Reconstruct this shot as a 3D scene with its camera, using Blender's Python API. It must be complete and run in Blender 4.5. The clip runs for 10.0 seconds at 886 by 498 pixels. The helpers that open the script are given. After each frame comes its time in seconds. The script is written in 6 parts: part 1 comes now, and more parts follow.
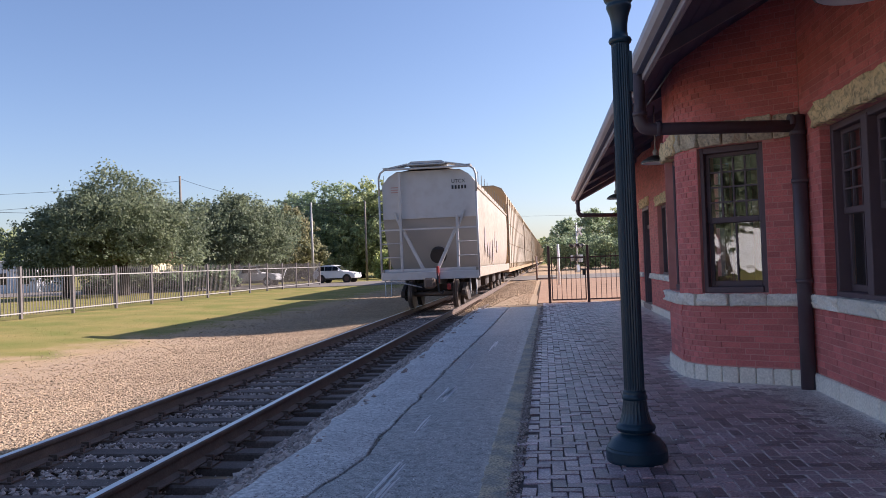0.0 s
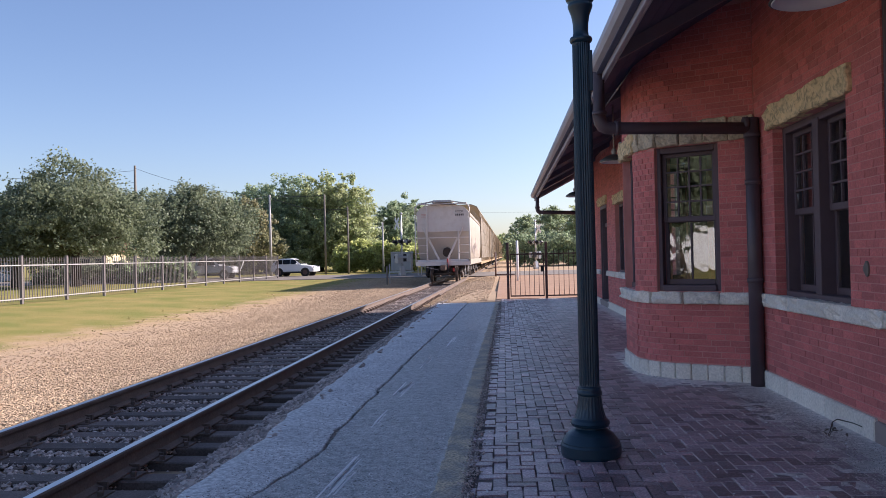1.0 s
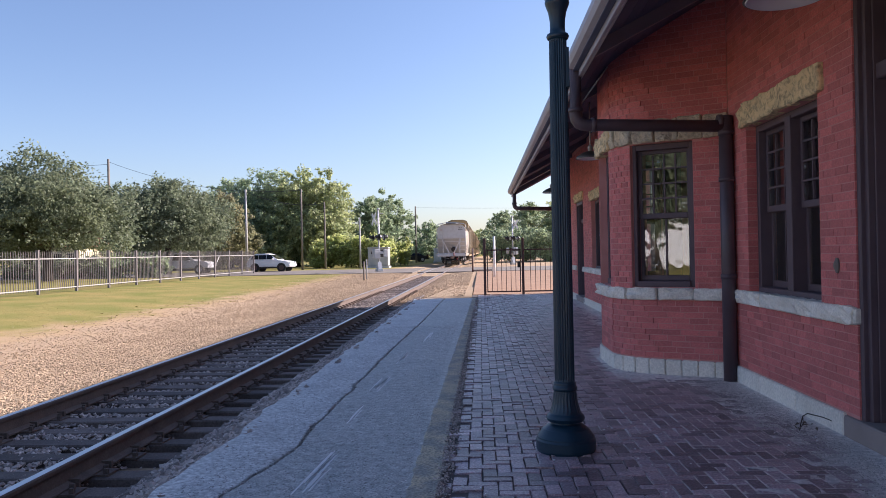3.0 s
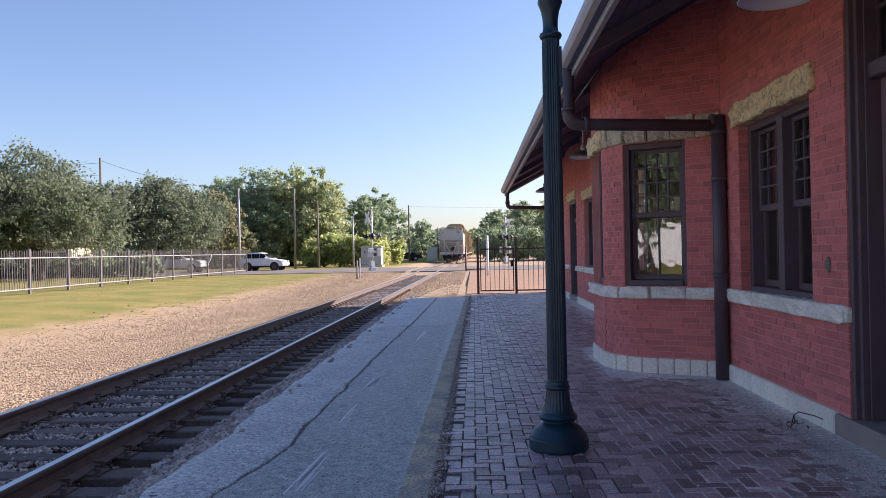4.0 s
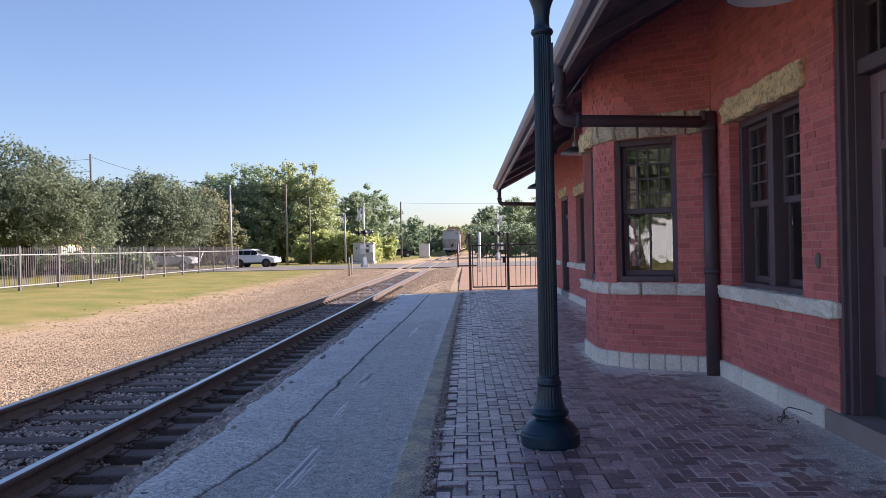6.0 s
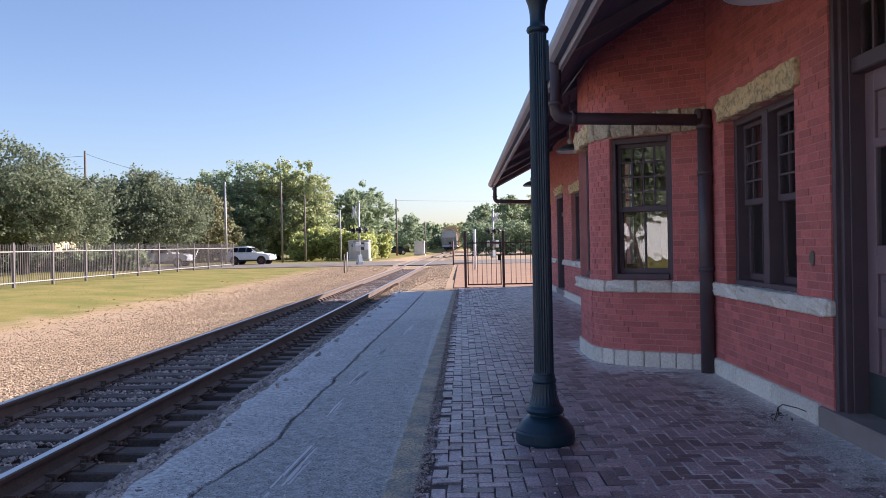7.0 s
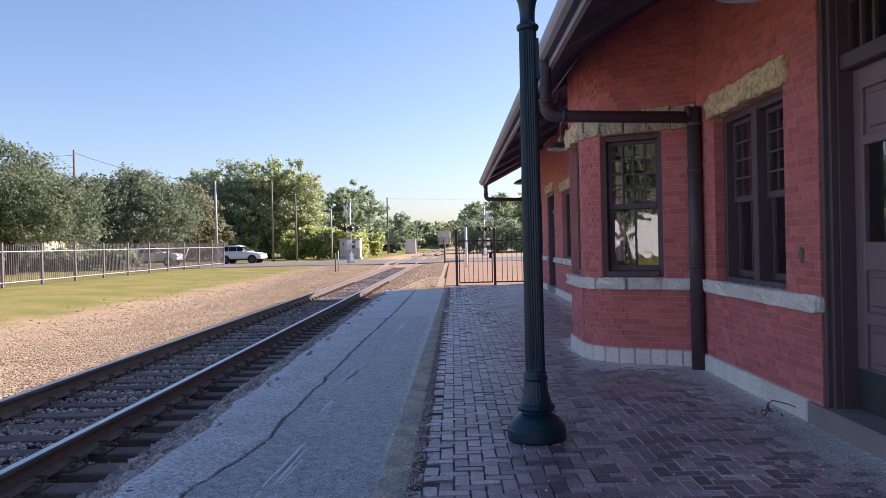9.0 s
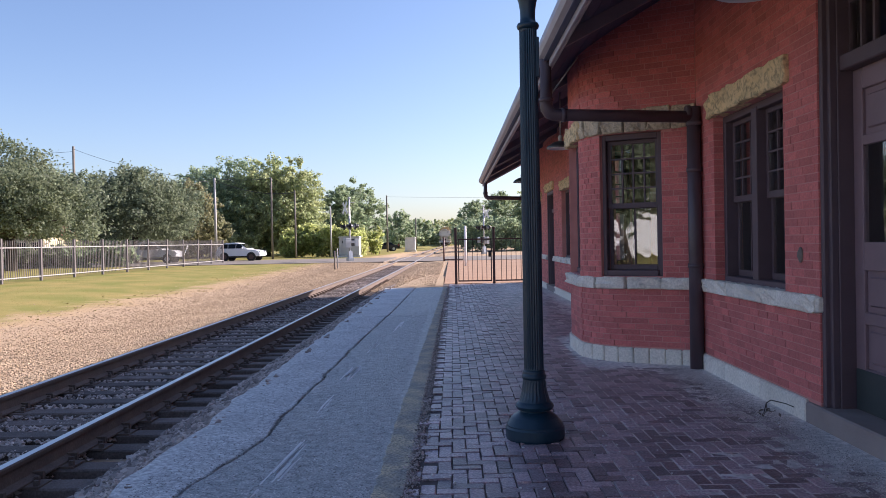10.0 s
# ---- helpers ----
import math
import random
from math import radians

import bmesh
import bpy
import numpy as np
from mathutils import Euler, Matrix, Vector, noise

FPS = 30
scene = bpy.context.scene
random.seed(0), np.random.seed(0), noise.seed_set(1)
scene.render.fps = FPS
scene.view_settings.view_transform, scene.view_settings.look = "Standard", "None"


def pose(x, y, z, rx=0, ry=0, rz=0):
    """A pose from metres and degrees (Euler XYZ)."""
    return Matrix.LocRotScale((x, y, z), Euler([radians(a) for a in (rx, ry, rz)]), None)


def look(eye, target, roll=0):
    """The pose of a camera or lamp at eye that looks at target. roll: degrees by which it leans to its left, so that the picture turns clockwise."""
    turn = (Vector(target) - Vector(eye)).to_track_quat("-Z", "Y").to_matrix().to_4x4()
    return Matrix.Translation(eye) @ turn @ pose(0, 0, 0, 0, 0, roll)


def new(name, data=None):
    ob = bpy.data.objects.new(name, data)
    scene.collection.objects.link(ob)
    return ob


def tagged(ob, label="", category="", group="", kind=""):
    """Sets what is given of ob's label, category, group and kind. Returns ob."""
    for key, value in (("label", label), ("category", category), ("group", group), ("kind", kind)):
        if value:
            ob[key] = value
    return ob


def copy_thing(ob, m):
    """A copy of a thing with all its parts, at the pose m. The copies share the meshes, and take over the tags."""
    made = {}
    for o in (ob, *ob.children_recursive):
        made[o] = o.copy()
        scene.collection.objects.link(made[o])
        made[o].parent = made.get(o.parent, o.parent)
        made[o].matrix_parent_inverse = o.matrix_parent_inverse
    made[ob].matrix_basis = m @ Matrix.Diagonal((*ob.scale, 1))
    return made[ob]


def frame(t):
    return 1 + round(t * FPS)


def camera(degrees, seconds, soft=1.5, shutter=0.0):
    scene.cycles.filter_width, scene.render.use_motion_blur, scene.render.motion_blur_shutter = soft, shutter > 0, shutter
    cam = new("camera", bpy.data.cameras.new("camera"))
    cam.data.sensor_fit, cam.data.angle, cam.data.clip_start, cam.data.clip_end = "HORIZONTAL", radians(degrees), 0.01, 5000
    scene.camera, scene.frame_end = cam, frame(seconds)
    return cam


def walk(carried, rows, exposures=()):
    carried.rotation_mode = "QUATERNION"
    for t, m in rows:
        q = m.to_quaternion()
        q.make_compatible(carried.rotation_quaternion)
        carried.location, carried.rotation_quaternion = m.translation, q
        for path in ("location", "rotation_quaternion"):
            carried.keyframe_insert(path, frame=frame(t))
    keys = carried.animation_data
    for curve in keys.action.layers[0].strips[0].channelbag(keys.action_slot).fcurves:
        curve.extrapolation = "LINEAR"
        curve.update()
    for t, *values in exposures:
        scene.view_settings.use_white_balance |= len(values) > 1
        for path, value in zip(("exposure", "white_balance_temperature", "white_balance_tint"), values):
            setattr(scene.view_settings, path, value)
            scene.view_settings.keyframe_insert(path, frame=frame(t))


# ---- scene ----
cam = camera(59.0, 10.0, soft=0.75)
PATH = [(0.0, -0.018, 7.391, 1.021, 2.108), (0.5, -0.016, 5.581, 0.758, 1.475), (1.0, -0.015, 4.424, 0.575, 1.326),
        (1.5, -0.013, 3.707, 0.427, 1.293), (2.0, -0.012, 3.294, 0.343, 1.241), (2.5, -0.011, 3.016, 0.275, 1.199),
        (4.0, -0.007, 2.262, 0.139, 1.141), (4.5, -0.006, 2.059, 0.099, 1.188), (5.0, -0.005, 1.927, 0.030, 1.219),
        (5.5, -0.004, 1.822, -0.042, 1.240), (7.0, -0.003, 1.351, -0.327, 1.134), (7.5, -0.002, 1.165, -0.378, 1.207),
        (8.0, -0.001, 0.965, -0.412, 1.341), (8.5, 0.0, 0.821, -0.428, 1.391), (9.0, 0.0, 0.714, -0.479, 1.370),
        (9.5, 0.0, 0.669, -0.540, 1.221), (10.0, 0.0, 0.662, -0.607, 1.100)]
walk(cam, [(t, pose(x, 0, 1.5, 90 + p, r, y)) for t, x, y, p, r in PATH],
     exposures=[(0.0, 1.60, 5750, 23), (2.5, 1.70, 5750, 23), (10.0, 1.76, 5750, 23)])

# ---- light: low clear sun ahead and to the right ----
SUN = Vector((1.65, 0.85, 1.0)).normalized()
world = bpy.data.worlds.new("world")
scene.world = world
world.use_nodes = True
wn = world.node_tree.nodes
sky = wn.new("ShaderNodeTexSky")
sky.sky_type, sky.sun_disc = "NISHITA", False
sky.sun_elevation, sky.sun_rotation = math.asin(SUN.z), math.atan2(SUN.x, SUN.y)
sky.air_density, sky.dust_density, sky.ozone_density = 1.0, 0.9, 1.4
wn["Background"].inputs["Strength"].default_value = 0.050
world.node_tree.links.new(sky.outputs[0], wn["Background"].inputs[0])
sun = new("sun", bpy.data.lights.new("sun", "SUN"))
sun.data.energy, sun.data.angle, sun.data.color = 3.4, radians(0.6), (1.0, 0.86, 0.68)
sun.matrix_world = look(SUN * 60, (0, 0, 0))


# ---- materials ----
def surf(name, c1, c2, scale=3.0, fine=60.0, rough=0.8, bump=0.3, metal=0.0, c3=None, spread=0.5, rand=0.0, isl=0.0,
         dist=0.01, spec=0.5, amount=0.35, mid=0.0):
    """Two colours blended by coarse noise, a third by fine grain, and relief from both."""
    m = bpy.data.materials.new(name)
    m.use_nodes = True
    n, l = m.node_tree.nodes, m.node_tree.links
    b = n["Principled BSDF"]
    b.inputs["Roughness"].default_value = rough
    b.inputs["Metallic"].default_value = metal
    b.inputs["Specular IOR Level"].default_value = spec
    co = n.new("ShaderNodeTexCoord")
    a = n.new("ShaderNodeTexNoise")
    a.inputs["Scale"].default_value, a.inputs["Detail"].default_value = scale, 5
    f = n.new("ShaderNodeTexNoise")
    f.inputs["Scale"].default_value, f.inputs["Detail"].default_value = fine, 3
    src = co.outputs["Object"]
    if rand:
        oi = n.new("ShaderNodeObjectInfo")
        add = n.new("ShaderNodeVectorMath")
        add.operation = "MULTIPLY_ADD"
        comb = n.new("ShaderNodeCombineXYZ")
        for i in range(3):
            l.new(oi.outputs["Random"], comb.inputs[i])
        l.new(comb.outputs[0], add.inputs[0])
        add.inputs[1].default_value = (17, 31, 23)
        l.new(src, add.inputs[2])
        src = add.outputs[0]
    l.new(src, a.inputs["Vector"])
    l.new(src, f.inputs["Vector"])
    ramp = n.new("ShaderNodeMapRange")
    ramp.inputs["From Min"].default_value, ramp.inputs["From Max"].default_value = 0.5 - spread / 2, 0.5 + spread / 2
    l.new(a.outputs["Fac"], ramp.inputs["Value"])
    mix = n.new("ShaderNodeMix")
    mix.data_type = "RGBA"
    mix.inputs["A"].default_value, mix.inputs["B"].default_value = (*c1, 1), (*c2, 1)
    l.new(ramp.outputs[0], mix.inputs["Factor"])
    out = mix.outputs["Result"]
    if c3:
        r2 = n.new("ShaderNodeMapRange")
        r2.inputs["From Min"].default_value, r2.inputs["From Max"].default_value = 0.45, 0.7
        r2.inputs["To Max"].default_value = amount * 2
        l.new(f.outputs["Fac"], r2.inputs["Value"])
        m2 = n.new("ShaderNodeMix")
        m2.data_type = "RGBA"
        m2.inputs["B"].default_value = (*c3, 1)
        l.new(out, m2.inputs["A"])
        l.new(r2.outputs[0], m2.inputs["Factor"])
        out = m2.outputs["Result"]
    if rand or isl:
        hv = n.new("ShaderNodeHueSaturation")
        mr = n.new("ShaderNodeMapRange")
        k = rand or isl
        mr.inputs["To Min"].default_value, mr.inputs["To Max"].default_value = 1 - k, 1 + k
        g = n.new("ShaderNodeNewGeometry") if isl else None
        l.new(g.outputs["Random Per Island"] if isl else oi.outputs["Random"], mr.inputs["Value"])
        l.new(mr.outputs[0], hv.inputs["Value"])
        l.new(out, hv.inputs["Color"])
        out = hv.outputs[0]
    if mid:
        q = n.new("ShaderNodeTexNoise")
        q.inputs["Scale"].default_value, q.inputs["Detail"].default_value = scale * 11, 4
        l.new(src, q.inputs["Vector"])
        qr = n.new("ShaderNodeMapRange")
        qr.inputs["From Min"].default_value, qr.inputs["From Max"].default_value = 0.3, 0.7
        qr.inputs["To Min"].default_value, qr.inputs["To Max"].default_value = 1 - mid, 1 + mid
        l.new(q.outputs["Fac"], qr.inputs["Value"])
        qh = n.new("ShaderNodeHueSaturation")
        l.new(qr.outputs[0], qh.inputs["Value"])
        l.new(out, qh.inputs["Color"])
        out = qh.outputs[0]
    l.new(out, b.inputs["Base Color"])
    if bump:
        bp = n.new("ShaderNodeBump")
        bp.inputs["Strength"].default_value, bp.inputs["Distance"].default_value = bump, dist
        l.new(f.outputs["Fac"], bp.inputs["Height"])
        l.new(bp.outputs[0], b.inputs["Normal"])
    return m


def glass_mat(name, tint=(0.9, 0.95, 0.95), wave=0.0):
    m = bpy.data.materials.new(name)
    m.use_nodes = True
    n, l = m.node_tree.nodes, m.node_tree.links
    b = n["Principled BSDF"]
    b.inputs["Base Color"].default_value = (*tint, 1)
    b.inputs["Roughness"].default_value = 0.0
    b.inputs["Transmission Weight"].default_value = 1.0
    b.inputs["IOR"].default_value = 2.0
    if wave:
        t = n.new("ShaderNodeTexNoise")
        t.inputs["Scale"].default_value = 3.0
        bp = n.new("ShaderNodeBump")
        bp.inputs["Strength"].default_value, bp.inputs["Distance"].default_value = wave, 0.02
        l.new(n.new("ShaderNodeTexCoord").outputs["Object"], t.inputs["Vector"])
        l.new(t.outputs["Fac"], bp.inputs["Height"])
        l.new(bp.outputs[0], b.inputs["Normal"])
    return m


M_BRICK = surf("red_brick", (0.61, 0.170, 0.155), (0.50, 0.132, 0.120), 5, 90, 0.75, 0.25, c3=(0.66, 0.25, 0.22), amount=0.2, mid=0.13, rand=0.17)
M_BRICKJ = surf("red_brick_joined", (0.61, 0.170, 0.155), (0.50, 0.132, 0.120), 5, 90, 0.75, 0.25, c3=(0.66, 0.25, 0.22), amount=0.2, mid=0.13, isl=0.17)
M_MORTAR = surf("mortar", (0.66, 0.31, 0.27), (0.54, 0.23, 0.20), 5, 80, 0.95, 0.3)
M_STONE = surf("rock_faced_stone", (0.88, 0.68, 0.38), (0.70, 0.54, 0.30), 5, 22, 0.9, 0.9, c3=(0.10, 0.08, 0.06), spread=0.4, dist=0.02, amount=0.3)
M_STONE2 = surf("weathered_stone_band", (0.74, 0.63, 0.44), (0.52, 0.44, 0.31), 6, 35, 0.9, 0.9, c3=(0.2, 0.17, 0.13), spread=0.4, dist=0.02, amount=0.22)
M_PLINTH = surf("pale_plinth_stone", (0.86, 0.80, 0.70), (0.74, 0.68, 0.58), 4, 45, 0.85, 0.5, c3=(0.40, 0.34, 0.27), mid=0.14, amount=0.09, rand=0.08)
M_BROWN = surf("brown_paint", (0.095, 0.064, 0.074), (0.12, 0.08, 0.092), 5, 120, 0.55, 0.15)
M_DOOR = surf("door_paint", (0.21, 0.14, 0.155), (0.25, 0.165, 0.18), 4, 90, 0.5, 0.12)
# Soffit colour holds the eaves' shade and a bluish veil of glare.
M_SHADEDARK = surf("shaded_soffit_blue", (0.068, 0.082, 0.145), (0.088, 0.10, 0.165), 3, 80, 0.6, 0.2)
M_RAFTER = surf("rafter_paint", (0.20, 0.19, 0.235), (0.155, 0.148, 0.19), 3, 80, 0.5, 0.15)
M_SCRAPE = surf("pale_scrape", (0.86, 0.85, 0.82), (0.72, 0.71, 0.69), 6, 90, 0.7, 0.3)
M_FASCIA = surf("fascia_paint", (0.42, 0.39, 0.43), (0.34, 0.315, 0.35), 3, 90, 0.45, 0.15)
M_ROOF = surf("roof_shingle", (0.09, 0.075, 0.07), (0.05, 0.045, 0.045), 2, 40, 0.9, 0.5)
M_GREEN = surf("dark_green_cast_iron", (0.006, 0.028, 0.048), (0.010, 0.037, 0.060), 6, 150, 0.34, 0.12, spec=0.5)
M_PAVER = surf("paver_brick", (0.375, 0.25, 0.255), (0.205, 0.162, 0.18), 5, 70, 0.34, 0.6, c3=(0.54, 0.455, 0.455), mid=0.3, rand=0.5)
M_PAVERJ = surf("paver_brick_joined", (0.375, 0.25, 0.255), (0.205, 0.162, 0.18), 5, 70, 0.34, 0.6, c3=(0.54, 0.455, 0.455), mid=0.3, isl=0.5)
M_JOINT = surf("dark_joint_dirt", (0.20, 0.17, 0.15), (0.10, 0.085, 0.078), 2.5, 120, 0.95, 0.5)
M_SAND = surf("sandy_joint", (0.82, 0.76, 0.70), (0.56, 0.51, 0.47), 1.6, 120, 0.95, 0.4, mid=0.25)
M_ASPHALT = surf("worn_asphalt", (0.255, 0.265, 0.26), (0.345, 0.35, 0.335), 1.2, 60, 0.42, 1.0, mid=0.4, c3=(0.66, 0.64, 0.60), spread=0.4, amount=0.42, dist=0.016)
M_EDGE = surf("old_concrete_edge", (0.74, 0.735, 0.70), (0.53, 0.525, 0.50), 2.0, 70, 0.55, 1.0, mid=0.4, c3=(0.22, 0.22, 0.22), amount=0.25, dist=0.014)
M_YELLOW = surf("faded_yellow_line", (0.68, 0.58, 0.38), (0.42, 0.39, 0.32), 4, 60, 0.85, 0.8, c3=(0.2, 0.2, 0.19), mid=0.3, spread=0.2, amount=0.45)
M_STONES = surf("ballast", (0.475, 0.36, 0.238), (0.36, 0.27, 0.18), 0.8, 60, 0.9, 0.3, isl=0.26, spec=0.2)
M_STONEST = surf("track_ballast", (0.49, 0.41, 0.355), (0.30, 0.255, 0.225), 2.0, 60, 0.9, 0.3, isl=0.55)
M_TIE = surf("creosoted_wood", (0.17, 0.13, 0.108), (0.09, 0.072, 0.062), 5, 60, 0.8, 0.8, rand=0.3, mid=0.3)
M_RUST = surf("rusty_steel", (0.17, 0.122, 0.094), (0.108, 0.083, 0.069), 6, 100, 0.75, 0.2, spec=0.35, mid=0.2)
M_RAILTOP = surf("polished_rail_head", (0.62, 0.62, 0.64), (0.5, 0.5, 0.52), 2, 60, 0.28, 0.05, metal=1.0)
M_FENCE = surf("fence_paint", (0.19, 0.165, 0.16), (0.14, 0.125, 0.12), 3, 100, 0.45, 0.1)
M_GATE = surf("dark_gate_paint", (0.085, 0.042, 0.036), (0.11, 0.055, 0.046), 3, 100, 0.5, 0.1)
M_ROAD = surf("road", (0.19, 0.165, 0.14), (0.14, 0.125, 0.11), 0.6, 60, 0.85, 0.4, c3=(0.25, 0.215, 0.18))
M_CARGREY = surf("hopper_grey_paint", (0.58, 0.57, 0.55), (0.52, 0.51, 0.49), 0.4, 3, 0.5, 0.05, c3=(0.42, 0.38, 0.34), spread=0.5, amount=0.16)
# Dusty cream, darkened in the base colour to temper sunlight on the sides.
M_CARSIDE = surf("dusty_cream_toned_for_sun", (0.36, 0.32, 0.26), (0.29, 0.25, 0.20), 0.45, 6, 0.6, 0.05, c3=(0.23, 0.185, 0.14), spread=0.5, amount=0.3, mid=0.15)
M_CARDARK = surf("underframe_grime", (0.035, 0.03, 0.028), (0.05, 0.042, 0.038), 3, 60, 0.8, 0.3)
M_RACK = surf("autorack_tan", (0.41, 0.335, 0.225), (0.34, 0.28, 0.19), 1.0, 30, 0.6, 0.1, c3=(0.26, 0.19, 0.12))
M_GALV = surf("galvanised_panel", (0.42, 0.365, 0.29), (0.33, 0.28, 0.22), 1.5, 40, 0.5, 0.1)
M_WHITE = surf("white_paint", (0.78, 0.78, 0.76), (0.68, 0.68, 0.66), 3, 80, 0.5, 0.05)
M_CARPAINT = surf("white_car_paint", (0.8, 0.81, 0.82), (0.76, 0.77, 0.78), 2, 80, 0.22, 0.0)
M_GREYPAINT = surf("grey_car_paint", (0.6, 0.6, 0.61), (0.54, 0.54, 0.55), 2, 80, 0.25, 0.0)
M_BLACKPAINT = surf("black_paint", (0.015, 0.015, 0.017), (0.022, 0.022, 0.024), 3, 80, 0.4, 0.05)
M_RUBBER = surf("tyre_rubber", (0.018, 0.018, 0.018), (0.028, 0.027, 0.026), 8, 120, 0.85, 0.2)
M_ALU = surf("aluminium_case", (0.5, 0.51, 0.52), (0.42, 0.43, 0.44), 3, 60, 0.45, 0.05, metal=0.5)
M_POLE = surf("weathered_pole", (0.22, 0.19, 0.16), (0.15, 0.13, 0.11), 2, 50, 0.9, 0.4)
M_STEELPOLE = surf("grey_pole", (0.42, 0.41, 0.39), (0.34, 0.33, 0.32), 2, 50, 0.6, 0.1)
M_BARK = surf("bark", (0.09, 0.07, 0.055), (0.055, 0.045, 0.036), 6, 50, 0.95, 0.8, dist=0.03)
# Plaster coloured dark to stand in for the unlit rooms behind the windows.
M_INTERIOR = surf("plaster_coloured_unlit", (0.13, 0.125, 0.12), (0.10, 0.097, 0.093), 2, 50, 0.9, 0.1)
M_CRACK = surf("crack_dirt", (0.045, 0.04, 0.037), (0.025, 0.023, 0.022), 6, 90, 0.95, 0.4)
M_HOUSE = surf("cream_siding", (0.62, 0.55, 0.36), (0.55, 0.48, 0.32), 2, 40, 0.8, 0.1)
M_SIDING = surf("white_siding", (0.66, 0.67, 0.68), (0.58, 0.59, 0.6), 2, 40, 0.7, 0.1)
M_SPOUT = surf("dark_spout_paint", (0.075, 0.054, 0.064), (0.10, 0.072, 0.084), 4, 90, 0.45, 0.1)
M_LENS = surf("unlit_red_lens", (0.06, 0.008, 0.007), (0.08, 0.01, 0.009), 3, 60, 0.2, 0.0)
M_RED = surf("red_paint", (0.35, 0.03, 0.025), (0.28, 0.03, 0.025), 3, 60, 0.5, 0.05)
M_DEBRIS = surf("dead_leaves", (0.24, 0.20, 0.16), (0.15, 0.125, 0.10), 8, 80, 0.95, 0.4)
M_DUST = surf("pale_dust", (0.58, 0.53, 0.48), (0.38, 0.34, 0.31), 5, 60, 0.95, 0.3, isl=0.4)
M_CHIP = surf("asphalt_aggregate", (0.62, 0.60, 0.56), (0.30, 0.29, 0.28), 4, 60, 0.7, 0.2, isl=0.7)
M_GLASS = glass_mat("window_glass", wave=0.10)
M_CARGLASS = surf("tinted_car_glass", (0.012, 0.014, 0.017), (0.016, 0.018, 0.02), 2, 40, 0.06, 0.0)


def leaf_mat(name, c1, c2, isl=0.28, lets=0.5):
    m = surf(name, c1, c2, 0.35, 4.0, 0.6, 0.0, isl=isl, spec=0.4)
    n, l = m.node_tree.nodes, m.node_tree.links
    b = n["Principled BSDF"]
    t = n.new("ShaderNodeBsdfTranslucent")
    mx = n.new("ShaderNodeMixShader")
    mx.inputs[0].default_value = lets
    l.new(b.inputs["Base Color"].links[0].from_socket, t.inputs["Color"])
    l.new(b.outputs[0], mx.inputs[1])
    l.new(t.outputs[0], mx.inputs[2])
    l.new(mx.outputs[0], n["Material Output"].inputs["Surface"])
    return m


M_LEAF = leaf_mat("dark_oak_leaves", (0.15, 0.19, 0.125), (0.23, 0.26, 0.15), 0.45)
M_LEAF2 = leaf_mat("green_leaves", (0.27, 0.355, 0.225), (0.37, 0.425, 0.25), 0.4, 0.58)
M_LEAF3 = leaf_mat("yellowing_leaves", (0.36, 0.425, 0.215), (0.45, 0.47, 0.245), 0.4, 0.58)
M_HEDGE = leaf_mat("bright_shrub_leaves", (0.46, 0.52, 0.20), (0.54, 0.56, 0.23), 0.35, 0.68)
M_LEAF4 = leaf_mat("rusty_leaves", (0.27, 0.285, 0.16), (0.35, 0.315, 0.17), 0.35)
M_GRASSBLADE = leaf_mat("grass_blades", (0.18, 0.18, 0.045), (0.29, 0.225, 0.08), 0.1)


